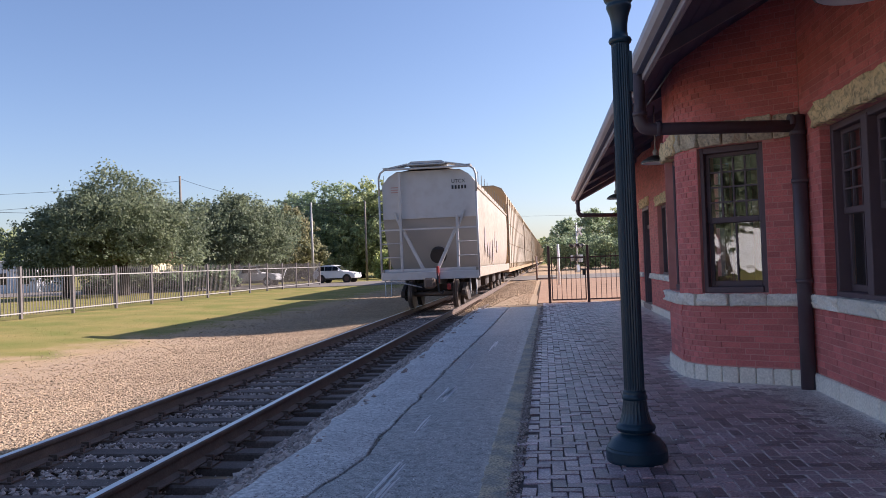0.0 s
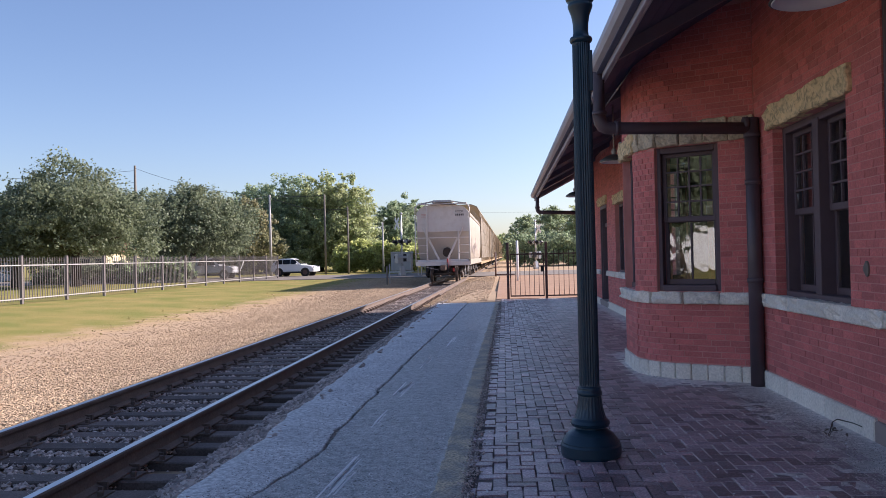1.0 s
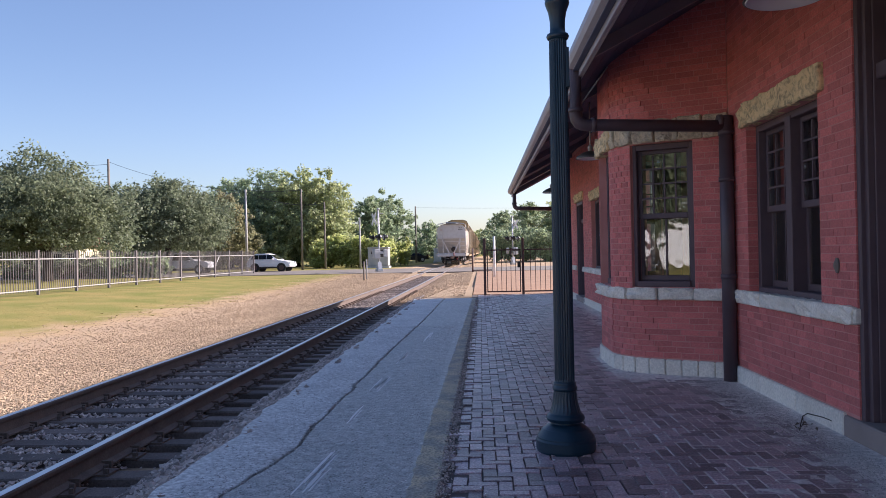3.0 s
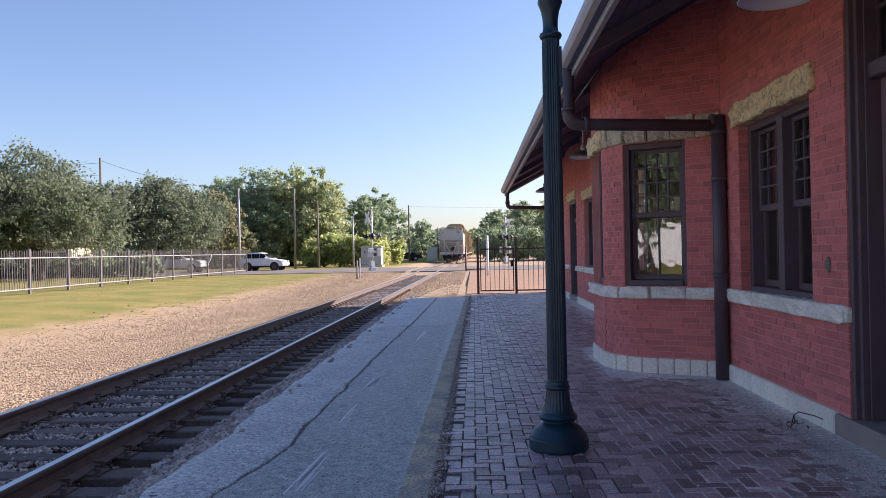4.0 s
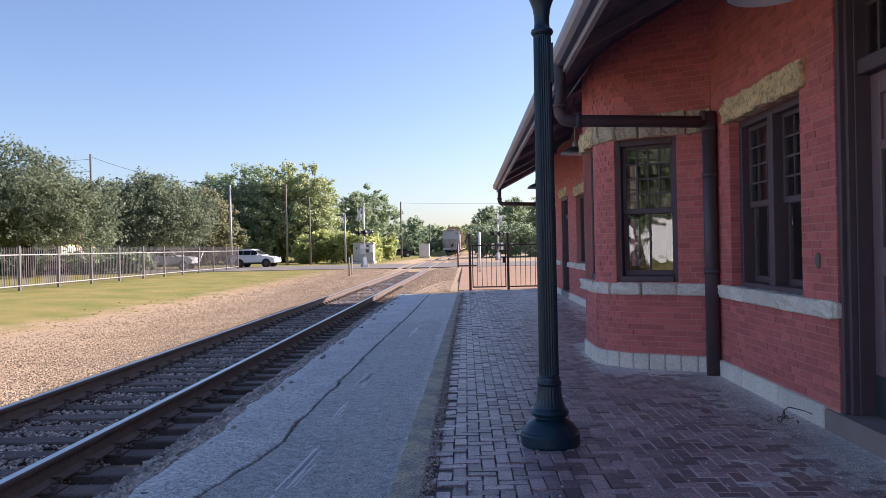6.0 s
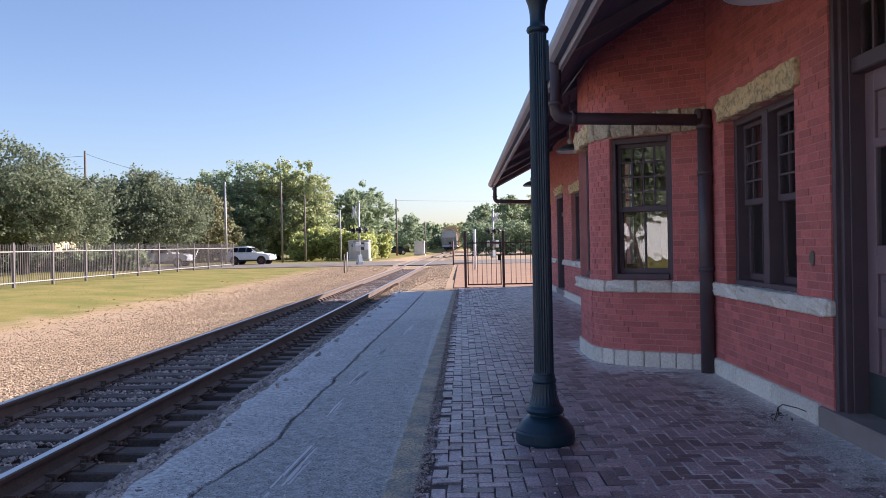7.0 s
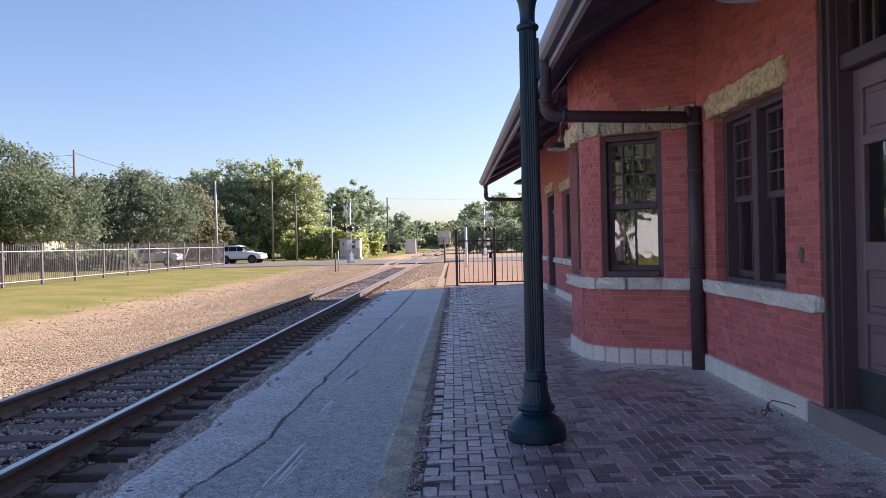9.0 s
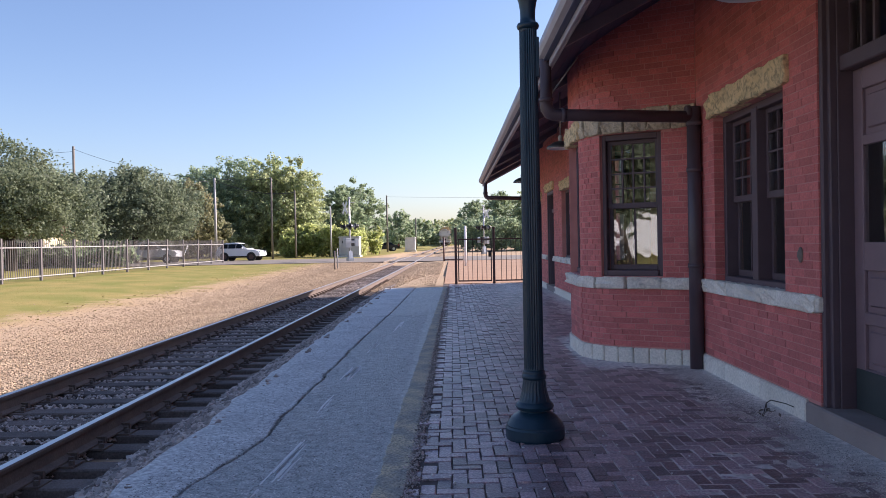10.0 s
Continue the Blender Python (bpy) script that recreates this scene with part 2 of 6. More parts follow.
def ground_mat():
    """Lawn, bare dirt and stony ground, blended across the lie of the land by broken edges."""
    m = bpy.data.materials.new("ground_cover")
    m.use_nodes = True
    n, l = m.node_tree.nodes, m.node_tree.links
    b = n["Principled BSDF"]
    b.inputs["Roughness"].default_value = 0.95
    b.inputs["Specular IOR Level"].default_value = 0.1
    pos = n.new("ShaderNodeTexCoord").outputs["Object"]

    def noise_tex(scale, detail=5):
        t = n.new("ShaderNodeTexNoise")
        t.inputs["Scale"].default_value, t.inputs["Detail"].default_value = scale, detail
        l.new(pos, t.inputs["Vector"])
        return t.outputs["Fac"]

    def blend(fac, a, c, lo=0.35, hi=0.65):
        r = n.new("ShaderNodeMapRange")
        r.inputs["From Min"].default_value, r.inputs["From Max"].default_value = lo, hi
        l.new(fac, r.inputs["Value"])
        x = n.new("ShaderNodeMix")
        x.data_type = "RGBA"
        for s, v in (("A", a), ("B", c)):
            if isinstance(v, tuple):
                x.inputs[s].default_value = (*v, 1)
            else:
                l.new(v, x.inputs[s])
        l.new(r.outputs[0], x.inputs["Factor"])
        return x.outputs["Result"]

    grain = noise_tex(45, 3)
    patch = noise_tex(0.5)
    lawn = blend(patch, (0.195, 0.20, 0.055), (0.32, 0.25, 0.092))
    lawn = blend(grain, lawn, (0.17, 0.19, 0.052), 0.5, 0.9)
    stony = blend(noise_tex(9), (0.46, 0.345, 0.228), (0.335, 0.25, 0.17))
    stony = blend(noise_tex(1.1), stony, (0.42, 0.31, 0.20), 0.45, 0.75)
    sep = n.new("ShaderNodeSeparateXYZ")
    l.new(pos, sep.inputs[0])
    # edge of the lawn: x = -12.2 near, drawing in to -9.4 towards the road
    edge = n.new("ShaderNodeMath")
    edge.operation = "MULTIPLY_ADD"
    l.new(sep.outputs["Y"], edge.inputs[0])
    edge.inputs[1].default_value, edge.inputs[2].default_value = 0.055, -12.6
    d = n.new("ShaderNodeMath")
    d.operation = "SUBTRACT"
    l.new(edge.outputs[0], d.inputs[0])
    l.new(sep.outputs["X"], d.inputs[1])
    wob = n.new("ShaderNodeMath")
    wob.operation = "MULTIPLY_ADD"
    l.new(noise_tex(0.9), wob.inputs[0])
    wob.inputs[1].default_value = 4.5
    l.new(d.outputs[0], wob.inputs[2])
    col = blend(wob.outputs[0], stony, (0.43, 0.31, 0.185), 0.6, 1.8)
    col = blend(wob.outputs[0], col, lawn, 1.9, 3.2)
    l.new(col, b.inputs["Base Color"])
    bp = n.new("ShaderNodeBump")
    bp.inputs["Strength"].default_value, bp.inputs["Distance"].default_value = 0.6, 0.03
    l.new(grain, bp.inputs["Height"])
    l.new(bp.outputs[0], b.inputs["Normal"])
    return m


M_GROUND = ground_mat()


# ---- mesh helpers ----
def put(name, bm, material, parent=None, label="", smooth=False):
    me = bpy.data.meshes.new(name)
    bm.normal_update()
    bm.to_mesh(me)
    bm.free()
    for mt in (material if isinstance(material, (list, tuple)) else [material]):
        me.materials.append(mt)
    if smooth:
        for p in me.polygons:
            p.use_smooth = True
    ob = new(name, me)
    ob.parent = parent
    if label:
        ob["label"] = label
    return ob


def part(name, bm, material, parent, label="", smooth=False):
    return put(name, bm, material, parent, label, smooth)


def empty(name, m, label, category, group="", kind=""):
    ob = new(name)
    ob.matrix_world = m
    return tagged(ob, label, category, group, kind)


def box(bm, c, s, bevel=0.0, m=None, mi=0):
    """A box with centre c and size s, its edges bevelled."""
    r = bmesh.ops.create_cube(bm, size=1)
    vs = r["verts"]
    bmesh.ops.scale(bm, vec=s, verts=vs)
    bmesh.ops.translate(bm, vec=c, verts=vs)
    fs = list({f for v in vs for f in v.link_faces})
    if bevel:
        es = list({e for v in vs for e in v.link_edges})
        r = bmesh.ops.bevel(bm, geom=es, offset=bevel, segments=1, affect="EDGES")
        vs = list({v for f in r["faces"] for v in f.verts} | {v for v in vs if v.is_valid})
        fs = list({f for v in vs for f in v.link_faces})
    if m is not None:
        bmesh.ops.transform(bm, matrix=m, verts=vs)
    for f in fs:
        f.material_index = mi
    return vs


def tube(bm, pts, r, n=10, cap=True, mi=0):
    """A round bar along points; r is one radius or one for each point."""
    pts = [Vector(p) for p in pts]
    rs = r if isinstance(r, (list, tuple)) else [r] * len(pts)
    rings = []
    for i, p in enumerate(pts):
        d = (pts[min(i + 1, len(pts) - 1)] - pts[max(i - 1, 0)]).normalized()
        q = d.to_track_quat("Z", "Y")
        rings.append([bm.verts.new(p + q @ Vector((math.cos(a) * rs[i], math.sin(a) * rs[i], 0)))
                      for a in (2 * math.pi * k / n for k in range(n))])
    for a, b in zip(rings, rings[1:]):
        for k in range(n):
            f = bm.faces.new((a[k], a[(k + 1) % n], b[(k + 1) % n], b[k]))
            f.material_index, f.smooth = mi, True
    if cap:
        for ring, flip in ((rings[0], True), (rings[-1], False)):
            f = bm.faces.new(ring[::-1] if flip else ring)
            f.material_index = mi


def lathe(bm, prof, n=32, flute=None, mi=0):
    """Turn a profile of (radius, height); flute(z) gives the depth of the grooves there."""
    rings = []
    for r, z in prof:
        ring = []
        for k in range(n):
            a = 2 * math.pi * k / n
            rr = r - (flute(z) if flute and k % 2 else 0)
            ring.append(bm.verts.new((math.cos(a) * rr, math.sin(a) * rr, z)))
        rings.append(ring)
    for a, b in zip(rings, rings[1:]):
        for k in range(n):
            bm.faces.new((a[k], a[(k + 1) % n], b[(k + 1) % n], b[k])).material_index = mi
    bm.faces.new(rings[0][::-1])
    bm.faces.new(rings[-1])


def prism(bm, poly, axis, a, b, mi=0):
    """Extrude a polygon along an axis from a to b; the polygon lies in the other two axes in order."""
    def at(p, t):
        v = list(p)
        v.insert(axis, t)
        return bm.verts.new(v)
    r0, r1 = [at(p, a) for p in poly], [at(p, b) for p in poly]
    n = len(poly)
    fs = [bm.faces.new((r0[k], r0[(k + 1) % n], r1[(k + 1) % n], r1[k])) for k in range(n)]
    fs += [bm.faces.new(r0[::-1]), bm.faces.new(r1)]
    for f in fs:
        f.material_index = mi
    bmesh.ops.recalc_face_normals(bm, faces=fs)


def soup(name, verts, faces, material, parent=None, smooth=False):
    """A large mesh straight from arrays."""
    me = bpy.data.meshes.new(name)
    me.from_pydata(np.asarray(verts).tolist(), [], np.asarray(faces).tolist())
    me.materials.append(material)
    ob = new(name, me)
    ob.parent = parent
    return ob


RNG = np.random.default_rng(7)


# ---- the lie of the land ----
TRACK = pose(-3.90, 0, 0, 0, 0, -0.42)


def land(x, y):
    """Height of the ground: a low trackbed, a shallow swale, then level lawn; level at the road."""
    z = np.interp(x, [-60, -20, -16, -12, -8.5, -6.4, -5.4, -2.4, -2.1, 0], [0.0, 0.0, -0.10, -0.30, -0.40, -0.36, -0.24, -0.24, -0.10, -0.06])
    far = np.interp(y, [30, 54], [1, 0])
    return z * far + (1 - far) * np.interp(x, [-7, -5.5, -2, -1], [-0.02, -0.2, -0.2, -0.02]) * np.interp(y, [54, 57, 76, 80], [1, 0.3, 0.3, 1]) - 0.02


def ground():
    xs = np.unique(np.concatenate([np.linspace(-2500, -100, 9), np.linspace(-90, -22, 16), np.linspace(-20, 4, 73), np.linspace(6, 40, 12), np.linspace(80, 2500, 8)]))
    ys = np.unique(np.concatenate([np.linspace(-1500, -60, 8), np.linspace(-40, 0, 9), np.linspace(1, 90, 90), np.linspace(95, 300, 20), np.linspace(400, 3500, 10)]))
    X, Y = np.meshgrid(xs, ys)
    Z = land(X, Y)
    v = np.stack([X.ravel(), Y.ravel(), Z.ravel()], 1)
    w = len(xs)
    i = (np.arange(len(ys) - 1)[:, None] * w + np.arange(w - 1)[None]).ravel()
    ob = soup("ground", v, np.stack([i, i + 1, i + 1 + w, i + w], 1), M_GROUND)
    tagged(ob, "dry lawn, bare tan dirt and stony ground", "ground", kind="structure")


ground()


def scatter_stones(name, n, xf, yf, zf, size, material, label, parent=None, squash=0.7):
    """Loose angular stones as one mesh: jittered octahedra and cubes pressed into the ground."""
    base = np.array([[1, 0, 0], [-1, 0, 0], [0, 1, 0], [0, -1, 0], [0, 0, 1], [0, 0, -1]], float)
    tri = np.array([[0, 2, 4], [2, 1, 4], [1, 3, 4], [3, 0, 4], [2, 0, 5], [1, 2, 5], [3, 1, 5], [0, 3, 5]])
    y = yf(n)
    x = xf(n, y)
    s = RNG.uniform(size[0], size[1], n)
    ang = RNG.uniform(0, 6.283, n)
    tilt = RNG.uniform(-0.9, 0.9, n)
    p = base[None] * RNG.uniform(0.65, 1.25, (n, 6, 3)) + RNG.uniform(-0.22, 0.22, (n, 6, 3))
    p = p * s[:, None, None]
    c, d = np.cos(tilt)[:, None], np.sin(tilt)[:, None]
    p = np.stack([p[..., 0], p[..., 1] * c - p[..., 2] * d, (p[..., 1] * d + p[..., 2] * c) * squash], -1)
    c, d = np.cos(ang)[:, None], np.sin(ang)[:, None]
    p = np.stack([p[..., 0] * c - p[..., 1] * d, p[..., 0] * d + p[..., 1] * c, p[..., 2]], -1)
    p += np.stack([x, y, zf(x, y) + s * 0.25], -1)[:, None, :]
    f = (tri[None] + (np.arange(n) * 6)[:, None, None]).reshape(-1, 3)
    ob = soup(name, p.reshape(-1, 3), f, material, parent)
    return tagged(ob, label, "gravel", kind="stuff")


# stones of the sunny strip beyond the track, dense near by and thinning out with distance
scatter_stones("gravel", 95000, lambda n, y: -5.2 - np.abs(RNG.normal(0, 1, n)) ** 0.8 * 2.6,
               lambda n: 5 + 55 * RNG.uniform(0, 1, n) ** 1.7, land, (0.010, 0.032), M_STONES,
               "loose tan and pink crushed stone beside the track", squash=0.55)
# ballast between and around the ties
tr = math.tan(radians(0.42))


def bed(x, y):
    """Top of the ballast: a little under the ties' tops between the rails, washed out round their near ends."""
    u = x + 3.90 - y * tr
    return np.interp(u, [-1.4, 0.78, 0.86, 1.22, 1.32, 1.8], [-0.215, -0.215, -0.285, -0.285, -0.215, -0.17])


scatter_stones("track_ballast", 46000, lambda n, y: -3.90 + y * tr + RNG.uniform(-1.36, 1.78, n),
               lambda n: 3.5 + 54 * RNG.uniform(0, 1, n) ** 1.6, bed, (0.015, 0.038), M_STONEST,
               "grey crushed stone ballast packed between the ties")
scatter_stones("track_ballast", 9000, lambda n, y: -3.90 + y * tr + RNG.uniform(-1.75, 1.78, n),
               lambda n: RNG.uniform(-12, 3.6, n), bed, (0.02, 0.045), M_STONEST,
               "grey crushed stone ballast packed between the ties")
scatter_stones("verge_ballast", 11000, lambda n, y: np.minimum(RNG.uniform(-2.62, -2.10, n) + 0.006 * y, -2.13 + 0.05 * np.sin(y * 3.1) + 0.04 * np.sin(y * 7.7)) + np.abs(RNG.normal(0, 0.03, n)),
               lambda n: 3.5 + 24 * RNG.uniform(0, 1, n) ** 1.4, lambda x, y: np.interp(x, [-2.7, -2.1, -2.0, -1.9], [-0.21, -0.06, 0.0, 0.0]), (0.018, 0.048),
               M_STONEST, "grey broken stone along the platform's ragged edge")
scatter_stones("verge_ballast", 4000, lambda n, y: RNG.uniform(-2.62, -2.0, n), lambda n: RNG.uniform(-6, 3.6, n),
               lambda x, y: np.interp(x, [-2.7, -2.1, -2.0], [-0.21, -0.06, 0.0]), (0.016, 0.036),
               M_STONEST, "grey broken stone along the platform's ragged edge")
scatter_stones("sunlit_ballast", 14000, lambda n, y: RNG.uniform(-2.9, -0.6, n) - 0.0,
               lambda n: RNG.uniform(26.2, 57, n), lambda x, y: np.interp(x, [-2.7, -2.0, -0.8], [-0.2, -0.05, -0.03]), (0.02, 0.05),
               M_STONES, "tan crushed stone beside the far track")


def kerb(y):
    """Where the asphalt strip meets the bricks; it runs with the track."""
    return -0.347 + 0.0062 * y


def platform():
    """Worn asphalt strip with a cracked pale edge and a faded yellow line, beside the brick paving."""
    strip = empty("platform", pose(0, 0, 0), "low worn asphalt platform with a cracked pale edge", "platform", kind="structure")

    def crack(y):
        # it wanders out to the edge near by, with a kink, and runs straighter further on
        x = float(np.interp(y, [-6, 3.5, 4.6, 5.3, 5.45, 5.65, 8.3, 12.0, 17.3, 26], [-1.9, -1.86, -1.70, -1.60, -1.54, -1.50, -1.475, -1.43, -1.30, -1.2]))
        return x + 0.03 * noise.noise((y * 1.7, 9, 0)) + 0.022 * noise.noise((y * 5, 1, 0)) + 0.013 * noise.noise((y * 13, 1, 0))

    def edge(y):
        return -2.13 + 0.06 * noise.noise((y * 0.7, 5, 0)) + 0.05 * noise.noise((y * 2.7, 2, 0))

    ys = [-6 + 0.055 * k for k in range(int(31.4 / 0.055))]
    for name, lo, hi, m, label in (("asphalt_strip", lambda y: crack(y) + 0.010 + 0.026 * noise.noise((y * 1.3, 4, 0)) + 0.012 * noise.noise((y * 11, 4, 0)), lambda y: kerb(y) + 0.012, M_ASPHALT, ""),
                                   ("pale_edge", edge, lambda y: crack(y) - 0.012 - 0.012 * abs(noise.noise((y * 2.3, 7, 0))), M_EDGE, "pale weathered concrete edge beyond a long crack"),
                                   ("yellow_line", lambda y: kerb(y) - 0.19 + max(0.0, y - 6) * 0.004 + 0.03 * noise.noise((y * 1.3, 6, 0)) + 0.02 * noise.noise((y * 9, 2, 0)), lambda y: kerb(y) + 0.01 + 0.014 * noise.noise((y * 3, 8, 0)), M_YELLOW, "faded yellow painted line")):
        up = 0.003 if name == "yellow_line" else 0.0
        bm = bmesh.new()
        prev = None
        for y in ys:
            a, b = lo(y), hi(y)
            row = [bm.verts.new((a, y, -0.2)), bm.verts.new((a + 0.004, y, -0.006 + up * 2)), bm.verts.new((a + 0.012, y, up)),
                   bm.verts.new((b - 0.02, y, up)), bm.verts.new((b - 0.003, y, -0.006 + up)), bm.verts.new((b, y, -0.2))]
            if prev:
                for k in range(5):
                    bm.faces.new((prev[k], prev[k + 1], row[k + 1], row[k]))
            prev = row
        part(name, bm, m, strip, label)
    bm = bmesh.new()
    box(bm, (-1.2, 9.5, -0.12), (1.7, 31, 0.16))
    part("crack_bed", bm, M_CRACK, strip)
    # pale scrapes dragged along the asphalt
    rng = random.Random(9)
    for x0, y0, x1, y1 in ((-1.21, 4.85, -1.135, 6.10), (-1.185, 4.8, -1.12, 5.9), (-1.14, 4.9, -1.105, 5.5), (-1.24, 8.5, -1.20, 9.6),
                           (-1.18, 8.4, -1.10, 9.75), (-1.21, 8.6, -1.14, 9.5), (-1.18, 10.5, -1.16, 11.9), (-1.14, 10.8, -1.12, 11.6),
                           (-1.26, 4.4, -1.21, 4.8), (-1.22, 6.8, -1.19, 7.7), (-1.0, 13.0, -0.96, 14.6), (-0.95, 13.4, -0.92, 15.0)):
        for k in range(3):
            bm = bmesh.new()
            a, b = rng.uniform(0, 0.35), rng.uniform(0.65, 1)
            p, q = Vector((x0 + (x1 - x0) * a, y0 + (y1 - y0) * a, 0)), Vector((x0 + (x1 - x0) * b, y0 + (y1 - y0) * b, 0))
            box(bm, (0, 0, 0), (rng.uniform(0.006, 0.014), (q - p).length, 0.0015))
            c = (p + q) / 2
            part("scrape", bm, M_SCRAPE, strip).matrix_basis = pose(c.x + rng.uniform(-0.02, 0.02), c.y, 0.0014, 0, 0, -math.degrees(math.atan2((q - p).x, (q - p).y)))
    # patch of light dirt and concrete past the end of the shade
    bm = bmesh.new()
    prism(bm, [(-1.9, 25.3), (-0.33, 25.3), (-0.35, 33.0), (-0.9, 36.0), (-1.3, 33.0)], 2, -0.06, -0.012)
    part("worn_apron", bm, surf("sandy_apron", (0.36, 0.26, 0.155), (0.29, 0.21, 0.13), 1.5, 60, 0.95, 0.3), strip)


platform()


def track():
    t = empty("railway_track", TRACK, "single railway track with steel rails on dark wooden ties", "track", kind="structure")
    prof = [(-0.075, -0.17), (0.075, -0.17), (0.075, -0.158), (0.014, -0.135), (0.010, -0.04), (0.034, -0.03), (0.037, -0.003), (0.030, 0.009),
            (-0.030, 0.009), (-0.037, -0.003), (-0.034, -0.03), (-0.010, -0.04), (-0.014, -0.135), (-0.075, -0.158)]
    for s in (-1, 1):
        bm = bmesh.new()
        prism(bm, [(x + s * 0.7525, z) for x, z in prof], 1, -20, 700)
        r = part("rail", bm, M_RUST, t, "rust-brown steel rail")
        bm = bmesh.new()
        prism(bm, [(-0.031 + s * 0.7525, 0.0095), (0.031 + s * 0.7525, 0.0095), (0.026 + s * 0.7525, 0.0125), (-0.026 + s * 0.7525, 0.0125)], 1, -20, 700)
        part("rail_head", bm, M_RAILTOP, r, "bright worn running surface")
    meshes = []
    for k in range(6):
        bm = bmesh.new()
        box(bm, (0, 0, -0.27), (2.6, 0.225, 0.17), 0.012)
        for v in bm.verts:
            v.co.x += 0.05 * noise.noise((v.co.x * 3, k * 7.0, 1))
            v.co.z += 0.012 * noise.noise((v.co.x * 4, v.co.y * 9, k * 5.0))
        me = bpy.data.meshes.new("tie")
        bm.to_mesh(me)
        bm.free()
        me.materials.append(M_TIE)
        meshes.append(me)
    rng = random.Random(4)
    for k in range(138):
        y = -12.078 + 0.503 * k
        ob = new("tie", meshes[k % 6])
        ob.parent = t
        ob.matrix_basis = pose(rng.uniform(-0.05, 0.05), y + rng.uniform(-0.03, 0.03), rng.uniform(-0.008, 0.004), 0, 0, rng.uniform(-1.2, 1.2))
    # tie plates with their spikes and rail anchors
    bm = bmesh.new()
    for k in range(138):
        y = -12.078 + 0.503 * k
        for s in (-1, 1):
            box(bm, (s * 0.7525, y, -0.178), (0.36, 0.19, 0.016))
            if 0 < y < 34:
                for dx, dy in ((0.095, 0.05), (-0.095, -0.05), (0.15, -0.06), (-0.15, 0.06)):
                    box(bm, (s * 0.7525 + dx, y + dy, -0.155), (0.035, 0.03, 0.045))
                box(bm, (s * 0.7525, y + 0.15, -0.155), (0.19, 0.03, 0.06))
    part("tie_plates", bm, M_RUST, t, "rusty tie plates, spikes and anchors")["kind"] = "stuff"


track()


def road():
    bm = bmesh.new()
    prism(bm, [(-400, 59.0), (-5.2, 59.0), (-5.2, 74.0), (-400, 74.0)], 2, -0.06, 0.012)
    prism(bm, [(-1.0, 59.0), (300, 59.0), (300, 74.0), (-1.0, 74.0)], 2, -0.06, 0.012)
    tagged(put("road", bm, M_ROAD), "pale worn asphalt road over the level crossing", "road", kind="structure")
    c = empty("crossing_panels", TRACK, "concrete panels of the level crossing between the rails", "crossing", kind="structure")
    for x0, x1 in ((-1.35, -0.84), (-0.67, 0.67), (0.84, 1.4 + 1.6)):
        for k in range(6):
            bm = bmesh.new()
            box(bm, ((x0 + x1) / 2, 60.2 + 2.44 * k, -0.03), (x1 - x0, 2.42, 0.08), 0.006)
            part("panel", bm, M_ROAD, c)


road()


def sunny_plaza():
    """Salmon brick paving in the sun beyond the gate."""
    bm = bmesh.new()
    prism(bm, [(-0.30, 27.15), (14, 27.15), (14, 58.4), (-0.30, 58.4)], 2, -0.08, 0.004)
    tagged(put("pavement", bm, surf("salmon_brick", (0.36, 0.24, 0.16), (0.28, 0.18, 0.12), 0.7, 30, 0.85, 0.3, c3=(0.42, 0.27, 0.18), mid=0.2, spec=0.15)),
           "sunlit salmon brick pavement beyond the gate", "pavement", kind="structure")


sunny_plaza()


# ---- the brick depot ----
WX = 2.82          # face of the long wall
DOOR0, DOOR1 = 4.45, 6.06
BAY0, BAY1 = 9.03, 11.97


def bay_path():
    """Plan of the rounded bay, from the near wall joint round to the far one."""
    a, r = math.atan2(0.48, 0.877), 0.80
    tan = r * math.tan((math.pi / 2 - a) / 2)
    corner = Vector((1.64, BAY0 + (WX - 1.64) * math.tan(a)))
    d = Vector((-math.cos(a), math.sin(a)))
    p0 = corner - d * tan
    pts = [Vector((WX, BAY0)), p0]
    c = p0 + Vector((math.sin(a), math.cos(a))) * r
    n = 16
    for k in range(1, n + 1):
        th = a + (math.pi / 2 - a) * k / n
        pts.append(c + Vector((-math.sin(th), -math.cos(th))) * r)
    mid = (BAY0 + BAY1) / 2
    return pts + [Vector((p.x, 2 * mid - p.y)) for p in pts[::-1]]


class Run:
    """A wall line in plan with arc length, point and outward normal (to the track side)."""
    def __init__(self, pts):
        self.p = pts
        self.s = [0.0]
        for a, b in zip(pts, pts[1:]):
            self.s.append(self.s[-1] + (b - a).length)

    def at(self, s):
        s = min(max(s, 0), self.s[-1] - 1e-6)
        k = max(i for i in range(len(self.p) - 1) if self.s[i] <= s)
        d = (self.p[k + 1] - self.p[k]).normalized()
        return self.p[k] + d * (s - self.s[k]), d, Vector((-d.y, d.x)), k


